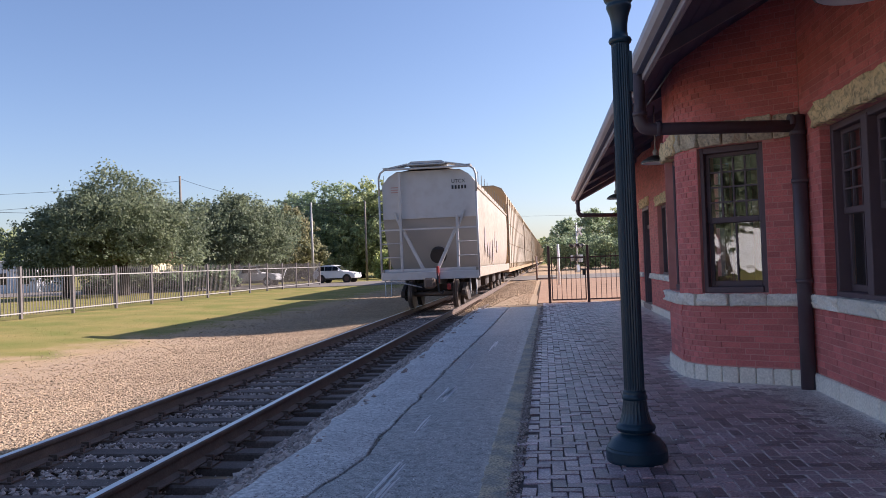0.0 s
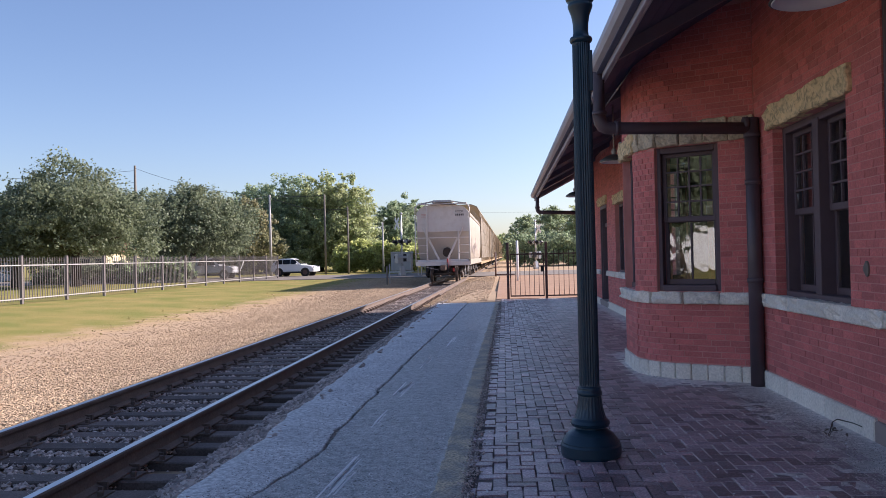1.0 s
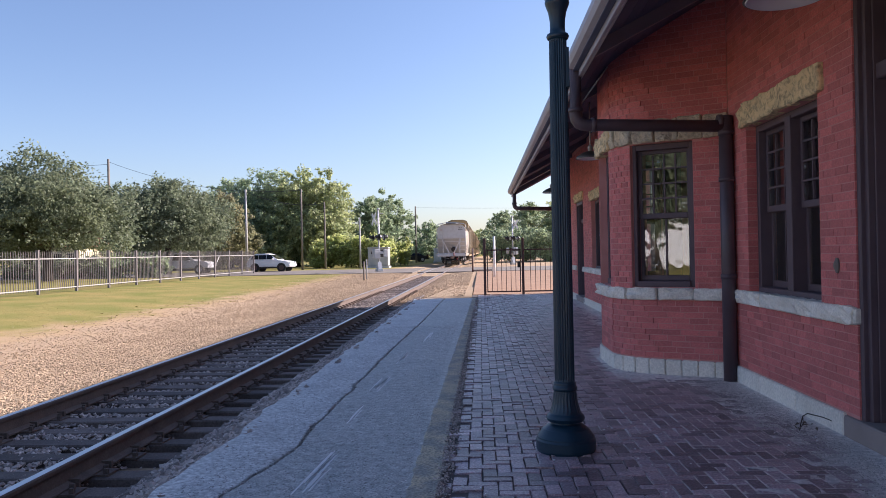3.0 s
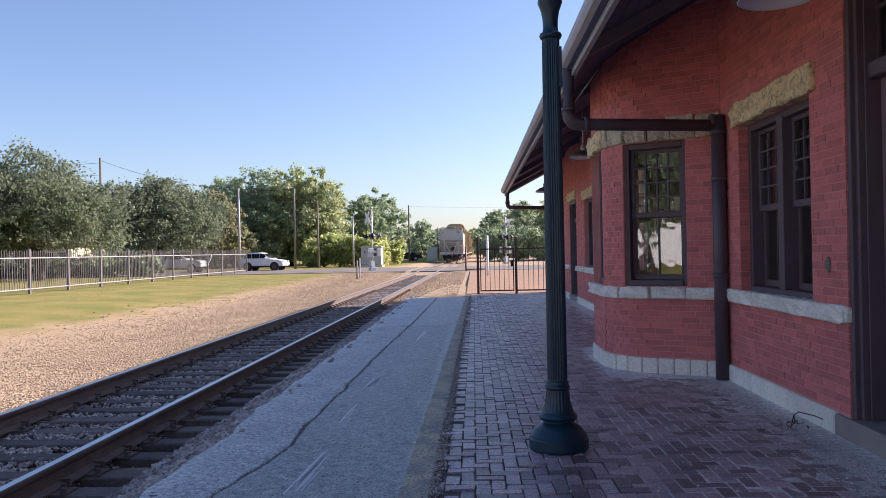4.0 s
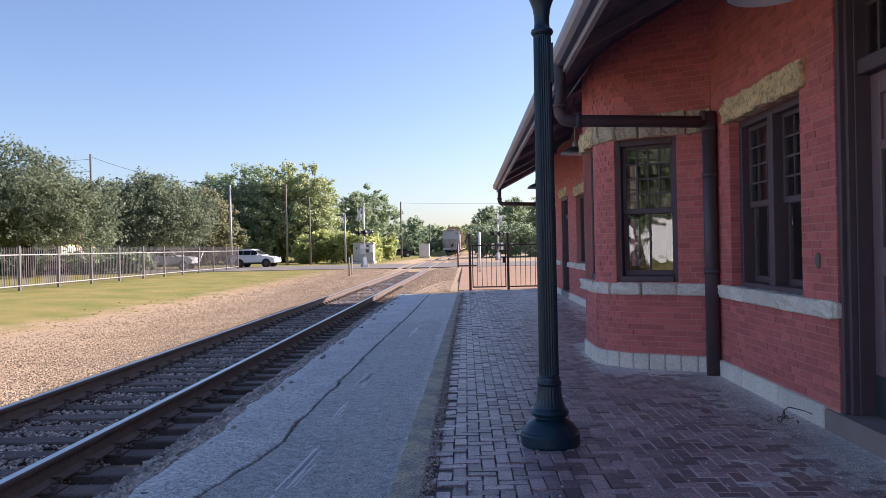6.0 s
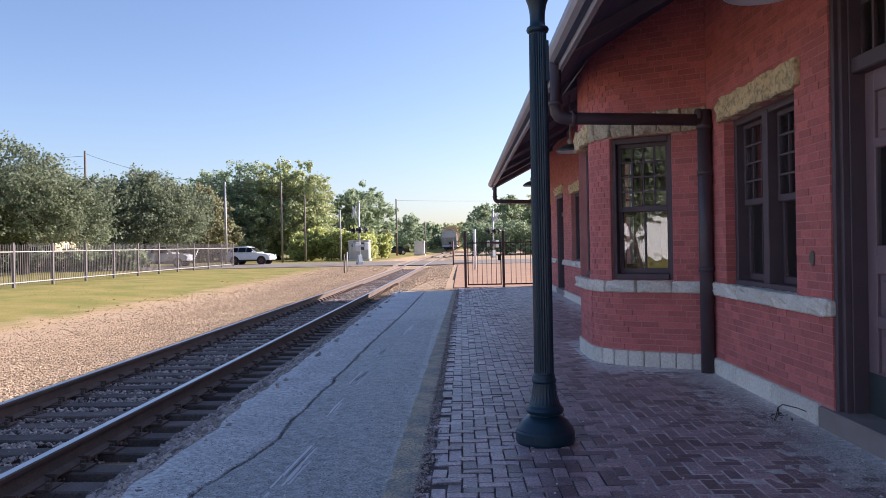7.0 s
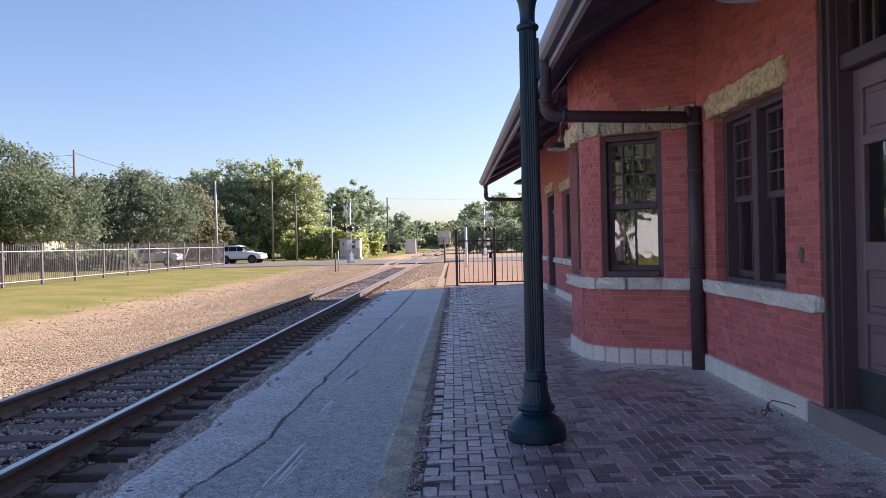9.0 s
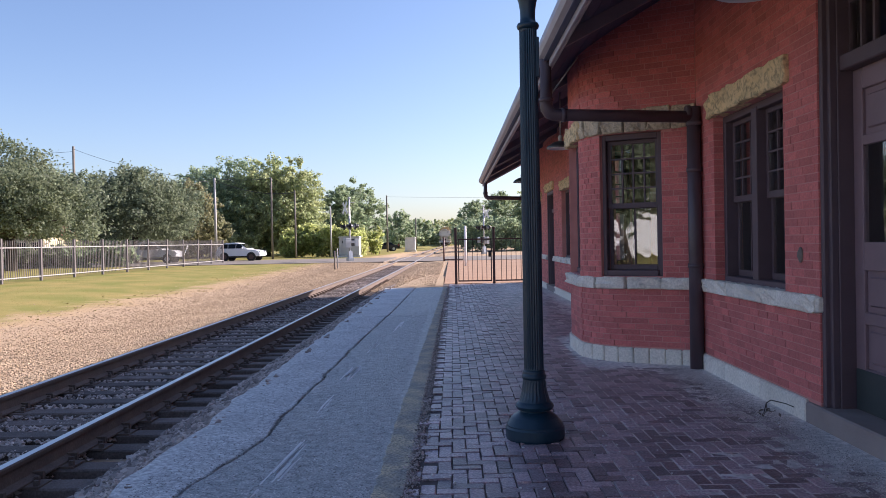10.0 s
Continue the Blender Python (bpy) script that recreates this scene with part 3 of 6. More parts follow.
def wall_shell(bm, run, z0, z1, openings, off, thick):
    """The solid wall behind the bricks, with its openings cut through."""
    cuts = sorted({0.0, run.s[-1], *run.s, *(v for o in openings for v in o[:2])})
    for a, b in zip(cuts, cuts[1:]):
        if b - a < 1e-4:
            continue
        m = (a + b) / 2
        spans, z = [], z0
        for o in sorted((o for o in openings if o[0] < m < o[1]), key=lambda o: o[2]):
            spans.append((z, o[2]))
            z = o[3]
        spans.append((z, z1))
        (pa, _, _, _), (pb, _, nb, _) = run.at(a + 1e-4), run.at(b - 1e-4)
        na = run.at(a + 1e-4)[2]
        for lo, hi in spans:
            if hi - lo < 0.01:
                continue
            v = []
            for p, nn in ((pa, na), (pb, nb)):
                for o in (off, off - thick):
                    q = p + nn * o
                    v.append([bm.verts.new((q.x, q.y, lo)), bm.verts.new((q.x, q.y, hi))])
            o0, i0, o1, i1 = v
            bm.faces.new((i1[0], i0[0], i0[1], i1[1])).material_index = 1
            for f in ((o0[0], o1[0], o1[1], o0[1]), (o0[1], o1[1], i1[1], i0[1]),
                      (o0[0], i0[0], i1[0], o1[0]), (o0[0], o0[1], i0[1], i0[0]), (o1[1], o1[0], i1[0], i1[1])):
                bm.faces.new(f)


def brick_mesh(length, course, depth, seed):
    rng = random.Random(seed)
    bm = bmesh.new()
    vs = box(bm, (0, 0, 0), (length - 0.009, depth, course - 0.008))
    for v in bm.verts:
        v.co += Vector((rng.uniform(-1, 1) * 0.0016, rng.uniform(-1, 1) * 0.0012, rng.uniform(-1, 1) * 0.0014))
    me = bpy.data.meshes.new("brick")
    bm.to_mesh(me)
    bm.free()
    me.materials.append(M_BRICK)
    return me


COURSE = 0.0685
BRICKS = {n: [brick_mesh(n * 0.105, COURSE, 0.05, 10 * n + k) for k in range(3)] for n in (1, 2)}


def lay_bricks(run, z0, z1, openings, parent, chosen, joined, budget, curved=()):
    """Courses of running bond along a wall line. Bricks for which chosen() holds become objects of their own."""
    rng = random.Random(len(joined) + 3)
    total, made = run.s[-1], 0
    for c in range(int((z1 - z0) / COURSE)):
        z = z0 + (c + 0.5) * COURSE
        s = (-0.0525, 0.0, -0.1575, -0.105)[c % 4]
        while s < total:
            n = 2
            mid = s + 0.105
            if any(a < mid < b for a, b in curved):
                n = 1
            L = n * 0.105
            a, b = max(s, 0), min(s + L, total)
            s += L
            hit = [o for o in openings if o[2] < z < o[3] and o[0] < b and o[1] > a]
            for o in hit:
                if o[0] > a and o[0] - a >= b - o[1]:
                    b = min(b, o[0])
                elif o[1] < b:
                    a = max(a, o[1])
                else:
                    a = b
            if b - a < 0.03:
                continue
            p, d, nn, _ = run.at((a + b) / 2)
            ang = math.degrees(math.atan2(d.y, d.x))
            out = rng.uniform(-0.0035, -0.0005)
            m = pose(p.x - nn.x * (0.025 - out), p.y - nn.y * (0.025 - out), z, 0, 0, ang)
            full = abs((b - a) - L) < 0.002
            if full and made < budget and chosen((a + b) / 2, z):
                ob = new("brick", BRICKS[n][rng.randrange(3)])
                ob.parent, ob.matrix_basis = parent, m
                made += 1
            else:
                joined.append((m, (b - a) - 0.009))


def join_bricks(name, items, parent, material, size_y, size_z):
    unit = np.array([[x, y, z] for x in (-.5, .5) for y in (-.5, .5) for z in (-.5, .5)])
    quads = np.array([[0, 1, 3, 2], [4, 6, 7, 5], [0, 4, 5, 1], [2, 3, 7, 6], [1, 5, 7, 3], [0, 2, 6, 4]])
    V = np.zeros((len(items), 8, 3))
    for i, (m, L) in enumerate(items):
        a = np.array(m)
        V[i] = (unit * (L, size_y, size_z)) @ a[:3, :3].T + a[:3, 3]
    F = (quads[None] + (np.arange(len(items)) * 8)[:, None, None]).reshape(-1, 4)
    ob = soup(name, V.reshape(-1, 3), F, material, parent)
    ob["kind"] = "stuff"
    return ob


NEAR = Run([Vector((WX, DOOR1)), Vector((WX, BAY0))])
BAY = Run(bay_path())
FAR = Run([Vector((WX, BAY1)), Vector((WX, 27.2))])
BACK = Run([Vector((WX, -2.5)), Vector((WX, DOOR0))])
# openings: along the wall from, to, sill height, head height
WIN_NEAR = (6.68 - DOOR1, 8.44 - DOOR1, 1.0, 2.76)
WIN_BAY = (0.40, 1.17, 1.03, 2.75)
half = BAY.s[-1] / 2
WIN_FRONT = (half - 0.40, half + 0.40, 1.03, 2.75)
WIN_BAYFAR = (BAY.s[-1] - 1.13, BAY.s[-1] - 0.36, 1.03, 2.75)
WIN_FAR = (18.45 - BAY1, 20.1 - BAY1, 1.0, 2.72)
DOOR_FAR = (21.7 - BAY1, 23.2 - BAY1, 0.08, 2.85)
WIN_FAR2 = (24.6 - BAY1, 26.0 - BAY1, 1.0, 2.72)
TOP = 4.36


def stone_block(bm, m, sx, sy, sz, seed, rough=0.012):
    """A rock-faced block: a gridded box with an uneven face."""
    b2 = bmesh.new()
    box(b2, (0, 0, 0), (sx, sy, sz), min(0.012, sz * 0.12))
    cuts = max(1, int(sx / 0.09))
    bmesh.ops.subdivide_edges(b2, edges=[e for e in b2.edges if abs(e.verts[0].co.x - e.verts[1].co.x) > sx * 0.6], cuts=cuts)
    bmesh.ops.subdivide_edges(b2, edges=[e for e in b2.edges if abs(e.verts[0].co.z - e.verts[1].co.z) > sz * 0.5], cuts=2)
    for v in b2.verts:
        k = noise.noise((v.co.x * 9 + seed * 3.1, v.co.z * 14, v.co.y * 9 + seed)) * rough
        v.co += Vector((0.2 * k, (1 if v.co.y > 0 else 0) * k * 1.6, 0.5 * k))
    b2.transform(m)
    me = bpy.data.meshes.new("tmp")
    b2.to_mesh(me)
    b2.free()
    bm.from_mesh(me)
    bpy.data.meshes.remove(me)


def stone_course(run, a, b, z0, z1, proud, parent, name, material, piece, label, rough=0.012, depth=0.14):
    """Stone blocks laid end to end along a wall line, each its own object."""
    n = max(1, round((b - a) / piece))
    for k in range(n):
        s0, s1 = a + (b - a) * k / n, a + (b - a) * (k + 1) / n
        p0, p1 = run.at(s0)[0], run.at(s1)[0]
        p, _, nn, _ = run.at((s0 + s1) / 2)
        c, d = (p0 + p1) / 2, (p1 - p0)
        c = (c + p) / 2
        bm = bmesh.new()
        stone_block(bm, Matrix.Identity(4), d.length - 0.006, depth, z1 - z0, k * 1.7 + z0 * 3, rough)
        ob = part(name, bm, material, parent, label if k == 0 else "")
        # local +y is the outward side
        ob.matrix_basis = pose(c.x + nn.x * (proud - depth / 2), c.y + nn.y * (proud - depth / 2), (z0 + z1) / 2, 0, 0, math.degrees(math.atan2(d.y, d.x)))


def build_walls():
    specs = [("wall_1", NEAR, [WIN_NEAR], "red brick wall with a double window beside the door", lambda s, z: z < 0.88 or s < 0.62, ()),
             ("wall_2", BAY, [WIN_BAY, WIN_FRONT, WIN_BAYFAR], "rounded red brick bay with stone bands", lambda s, z: s < 2.3 and (z < 0.9 or s > 1.1), ((1.13, half - 0.42), (half + 0.42, BAY.s[-1] - 1.13))),
             ("wall_3", FAR, [WIN_FAR, DOOR_FAR, WIN_FAR2], "long red brick wall lit softly under the eaves", lambda s, z: False, ()),
             ("wall_4", BACK, [], "red brick wall before the door", lambda s, z: False, ())]
    for name, run, ops, label, chosen, curved in specs:
        bm = bmesh.new()
        wall_shell(bm, run, 0.0, TOP + 0.05, ops, -0.0045, 0.30)
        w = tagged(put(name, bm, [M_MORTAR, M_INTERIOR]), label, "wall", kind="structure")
        bands = [(0, run.s[-1], 0.88, 1.01)]
        joined = []
        lay_bricks(run, 0.19, TOP, ops + bands + [(o[0] - 0.12, o[1] + 0.12, o[3], o[3] + 0.24) for o in ops], w, chosen, joined, 290, curved)
        join_bricks("brickwork", joined, w, M_BRICKJ, 0.05, COURSE - 0.008)
        door = [o for o in ops if o[2] < 0.3]
        spans = [(0.0, run.s[-1])] if not door else [(0.0, door[0][0]), (door[0][1], run.s[-1])]
        for a, b in spans:
            stone_course(run, a, b, 0.88, 1.02, 0.05, w, "sill_stone", M_PLINTH, 0.9 if run is not BAY else 0.42, "pale rock-faced sill band", 0.034)
            stone_course(run, a + (0.21 if run is NEAR else 0), b, -0.05, 0.178, 0.03, w, "plinth_stone", M_PLINTH, 1.1 if run is not BAY else 0.19, "pale stone plinth", 0.003)
        if run is NEAR:
            bm = bmesh.new()
            stone_block(bm, Matrix.Identity(4), 0.035, 0.12, 0.12, 4.3, 0.008)
            part("sill_stone", bm, M_PLINTH, w).matrix_basis = pose(WX + 0.03, DOOR1 - 0.014, 0.95, 0, 0, 90)
        for o in ops:
            if run is BAY and o is not WIN_FRONT:
                continue
            stone_course(run, o[0] - 0.13, o[1] + 0.13, o[3], o[3] + 0.24, 0.05, w, "lintel", M_STONE, 9, "buff rock-faced stone lintel", 0.03)
        if run is BAY:
            for a, b in ((0.0, half - 0.40), (half + 0.40, run.s[-1])):
                stone_course(run, a, b, 2.755, 3.02, 0.04, w, "lintel_stone", M_STONE2, 0.30, "buff rock-faced stone band", 0.028)


build_walls()


def reveal_bricks():
    """Brick returns at the door's and the near window's sides, which the deep-set frames leave bare."""
    wall = bpy.data.objects["wall_1"]
    items = []
    for y, z0, z1 in ((DOOR1, 0.19, TOP), (DOOR1 + WIN_NEAR[1], WIN_NEAR[2] + 0.02, WIN_NEAR[3])):
        for c in range(int((z1 - 0.19) / COURSE)):
            z = 0.19 + (c + 0.5) * COURSE
            if z > z0:
                items.append((pose(WX + 0.052, y, z), 0.10))
    join_bricks("reveal_brickwork", items, wall, M_BRICKJ, 0.012, COURSE - 0.008)


reveal_bricks()


def sash_window(name, width, height, m, label, upper=(4, 4), lower=(2, 1), n=1):
    """A double-hung window in its opening: local x along the wall, y outward, z up from the sill."""
    w = empty(name, m @ pose(0, -0.075, 0), label, "window", kind="structure")
    cas = 0.07
    bm = bmesh.new()
    for sx in (-1, 1):
        box(bm, (sx * (width / 2 - cas / 2), -0.11, height / 2), (cas, 0.16, height), 0.006)
    box(bm, (0, -0.11, height - cas / 2), (width - 2 * cas, 0.16, cas), 0.006)
    box(bm, (0, -0.10, 0.035), (width - 2 * cas, 0.19, 0.07), 0.006)
    if n == 2:
        box(bm, (0, -0.10, height / 2), (0.13, 0.17, height - 0.08), 0.006)
    part("window_frame", bm, M_BROWN, w)
    inner = width - 2 * cas
    lanes = [(-inner / 2, inner / 2)] if n == 1 else [(-inner / 2, -0.065), (0.065, inner / 2)]
    meet = 0.07 + (height - 0.14) * 0.49
    for x0, x1 in lanes:
        cx, wd = (x0 + x1) / 2, x1 - x0
        for part_name, z0, z1, yy, grid in (("upper_sash", meet - 0.02, height - cas, -0.125, upper), ("lower_sash", 0.07, meet + 0.02, -0.165, lower)):
            st = 0.045
            bm = bmesh.new()
            for sx in (-1, 1):
                box(bm, (cx + sx * (wd / 2 - st / 2), yy, (z0 + z1) / 2), (st, 0.035, z1 - z0), 0.004)
            box(bm, (cx, yy, z1 - st / 2), (wd - 2 * st, 0.035, st), 0.004)
            box(bm, (cx, yy, z0 + st / 2 + 0.01), (wd - 2 * st, 0.035, st + 0.02), 0.004)
            gx, gz = grid
            gw, gh = wd - 2 * st, z1 - z0 - 2 * st - 0.02
            for k in range(1, gx):
                box(bm, (cx - gw / 2 + gw * k / gx, yy + 0.004, (z0 + z1) / 2), (0.018, 0.026, gh))
            for k in range(1, gz):
                box(bm, (cx, yy + 0.004, z0 + st + 0.02 + gh * k / gz), (gw, 0.024, 0.018))
            s = part(part_name, bm, M_BROWN, w)
            for i in range(gx):
                for j in range(gz):
                    bm = bmesh.new()
                    ox, oz = cx - gw / 2 + gw * (i + 0.5) / gx, z0 + st + 0.02 + gh * (j + 0.5) / gz
                    box(bm, (0, 0, 0), (gw / gx - 0.004, 0.004, gh / gz - 0.004))
                    pane = part("pane", bm, M_GLASS, s)
                    pane.matrix_basis = pose(ox, yy - 0.006, oz, RNG.uniform(-0.5, 0.5), 0, RNG.uniform(-0.7, 0.7))
                    pane.visible_shadow = False
    return w


def facing(run, o):
    p, d, nn, _ = run.at((o[0] + o[1]) / 2)
    return pose(p.x, p.y, o[2], 0, 0, math.degrees(math.atan2(d.y, d.x)))


sash_window("window_1", WIN_NEAR[1] - WIN_NEAR[0], WIN_NEAR[3] - WIN_NEAR[2], facing(NEAR, WIN_NEAR), "pair of brown sash windows with small upper panes", n=2, upper=(3, 4), lower=(2, 1))
sash_window("window_2", WIN_BAY[1] - WIN_BAY[0], WIN_BAY[3] - WIN_BAY[2], facing(BAY, WIN_BAY), "brown sash window reflecting the sunny street")
sash_window("window_3", 0.80, 1.72, facing(BAY, WIN_FRONT), "brown sash window in the bay's front")
sash_window("window_4", WIN_BAYFAR[1] - WIN_BAYFAR[0], 1.72, facing(BAY, WIN_BAYFAR), "brown sash window on the bay's far side")
sash_window("window_5", WIN_FAR[1] - WIN_FAR[0], 1.72, facing(FAR, WIN_FAR), "pair of brown sash windows under a stone lintel", n=2, upper=(3, 4), lower=(2, 1))
sash_window("window_6", WIN_FAR2[1] - WIN_FAR2[0], 1.72, facing(FAR, WIN_FAR2), "pair of brown sash windows near the building's end", n=2, upper=(3, 4), lower=(2, 1))


def depot_door(name, y0, y1, top, label, transom):
    """A tall panelled door set deep in its brown frame, with a transom light above."""
    d = empty(name, pose(WX, (y0 + y1) / 2, 0.16, 0, 0, 90), label, "door", kind="structure")
    w, h = y1 - y0, top - 0.16
    # local x along the wall, y outward
    bm = bmesh.new()
    for sx in (-1, 1):
        box(bm, (sx * (w / 2 - 0.045), -0.085, h / 2), (0.09, 0.06, h), 0.008)
        box(bm, (sx * (w / 2 - 0.065), -0.19, h / 2), (0.07, 0.16, h), 0.006)
        box(bm, (sx * (w / 2 - 0.025), -0.040, h / 2), (0.05, 0.05, h), 0.010)
    box(bm, (0, -0.08, h - 0.05), (w - 0.2, 0.16, 0.1), 0.006)
    part("door_frame", bm, M_BROWN, d)
    leaf_h = transom - 0.16
    bm = bmesh.new()
    box(bm, (0, -0.20, leaf_h + 0.06), (w - 0.16, 0.14, 0.12), 0.01)
    part("transom_bar", bm, M_BROWN, d)
    lw = w - 0.2
    bm = bmesh.new()
    st, yy = 0.13, -0.25
    rails = [(a * leaf_h / 2.56, b * leaf_h / 2.56) for a, b in ((0.0, 0.33), (0.66, 0.75), (1.06, 1.27), (1.985, 2.06), (2.40, 2.56))]
    for sx in (-1, 1):
        box(bm, (sx * (lw / 2 - st / 2), yy, leaf_h / 2), (st, 0.05, leaf_h), 0.006)
    for a, b in rails:
        box(bm, (0, yy, (a + b) / 2), (lw - 2 * st, 0.05, b - a), 0.006)
    for (_, a), (b, _) in ((rails[0], rails[1]), (rails[1], rails[2]), (rails[3], rails[4])):
        box(bm, (0, yy - 0.012, (a + b) / 2), (lw - 2 * st, 0.02, b - a), 0.0)
        box(bm, (0, yy, (a + b) / 2), (lw - 2 * st - 0.09, 0.03, b - a - 0.09), 0.012)
    leaf = part("door_leaf", bm, M_DOOR, d, "dark brown panelled leaf")
    bm = bmesh.new()
    a, b = rails[2][1], rails[3][0]
    box(bm, (0, yy, (a + b) / 2), (lw - 2 * st, 0.006, b - a))
    part("pane", bm, M_GLASS, leaf).visible_shadow = False
    bm = bmesh.new()
    box(bm, (0, yy + 0.03, 0.165), (lw - 0.03, 0.006, 0.31), 0.002)
    part("kick_plate", bm, surf("green_grey_kick_plate", (0.05, 0.06, 0.06), (0.035, 0.045, 0.045), 5, 80, 0.45, 0.1), leaf)
    # transom light
    t0, t1 = leaf_h + 0.12, h - 0.1
    bm = bmesh.new()
    for k in range(9):
        box(bm, (-lw / 2 + lw * k / 8, -0.22, (t0 + t1) / 2), (0.03, 0.035, t1 - t0))
    for k in range(3):
        box(bm, (0, -0.218, t0 + (t1 - t0) * k / 2), (lw, 0.03, 0.03))
    part("transom_light", bm, M_BROWN, d)
    bm = bmesh.new()
    box(bm, (0, -0.225, (t0 + t1) / 2), (lw, 0.005, t1 - t0))
    part("transom_pane", bm, M_GLASS, d).visible_shadow = False
    bm = bmesh.new()
    box(bm, (0, -0.135, -0.10), (w + 0.40, 0.33, 0.21), 0.012)
    part("door_step", bm, surf("worn_step", (0.25, 0.20, 0.185), (0.33, 0.27, 0.245), 3, 60, 0.8, 0.3), d, "worn brown stone step")


depot_door("door_1", DOOR0, DOOR1, 3.75, "tall dark brown panelled door under a transom light", 2.72)
depot_door("door_2", 21.7, 23.2, 2.85, "dark brown door in the far brick wall", 2.25)


def building_shell():
    """Wall over the door, the end and rear walls, floor and ceiling: they close the depot."""
    bm = bmesh.new()
    box(bm, (WX + 0.15, (DOOR0 + DOOR1) / 2, (3.75 + TOP) / 2), (0.30, DOOR1 - DOOR0, TOP - 3.75))
    tagged(put("wall_5", bm, M_BRICKJ), "red brick wall above the door", "wall", kind="structure")
    bm = bmesh.new()
    prism(bm, [(WX - 0.01, 0), (11.5, 0), (11.5, TOP), (7.15, 6.6), (WX - 0.01, TOP)], 1, 27.2, 27.5)
    tagged(put("wall_6", bm, M_BRICKJ), "red brick end wall", "wall", kind="structure")
    bm = bmesh.new()
    prism(bm, [(WX - 0.01, 0), (11.5, 0), (11.5, TOP), (7.15, 6.6), (WX - 0.01, TOP)], 1, -2.8, -2.5)
    tagged(put("wall_7", bm, M_BRICKJ), "red brick end wall behind", "wall", kind="structure")
    bm = bmesh.new()
    box(bm, (11.35, 12.35, TOP / 2), (0.3, 29.7, TOP))
    tagged(put("wall_8", bm, M_BRICKJ), "red brick rear wall", "wall", kind="structure")
    bm = bmesh.new()
    box(bm, (7.2, 12.35, 0.03), (8.1, 29.7, 0.04))
    tagged(put("floor", bm, M_SHADEDARK), "dark wooden floor inside the depot", "floor", kind="structure")
    bm = bmesh.new()
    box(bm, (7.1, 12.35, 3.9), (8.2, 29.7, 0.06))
    tagged(put("ceiling", bm, M_INTERIOR), "plain plaster ceiling inside the depot, coloured as if unlit", "ceiling", kind="structure")
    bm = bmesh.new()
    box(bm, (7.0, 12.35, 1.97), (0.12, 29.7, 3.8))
    tagged(put("wall_9", bm, M_INTERIOR), "plain plaster partition inside the depot, coloured as if unlit", "wall", kind="structure")


building_shell()


EAVE_X, EAVE_Z, PITCH = 1.12, 3.60, 0.52


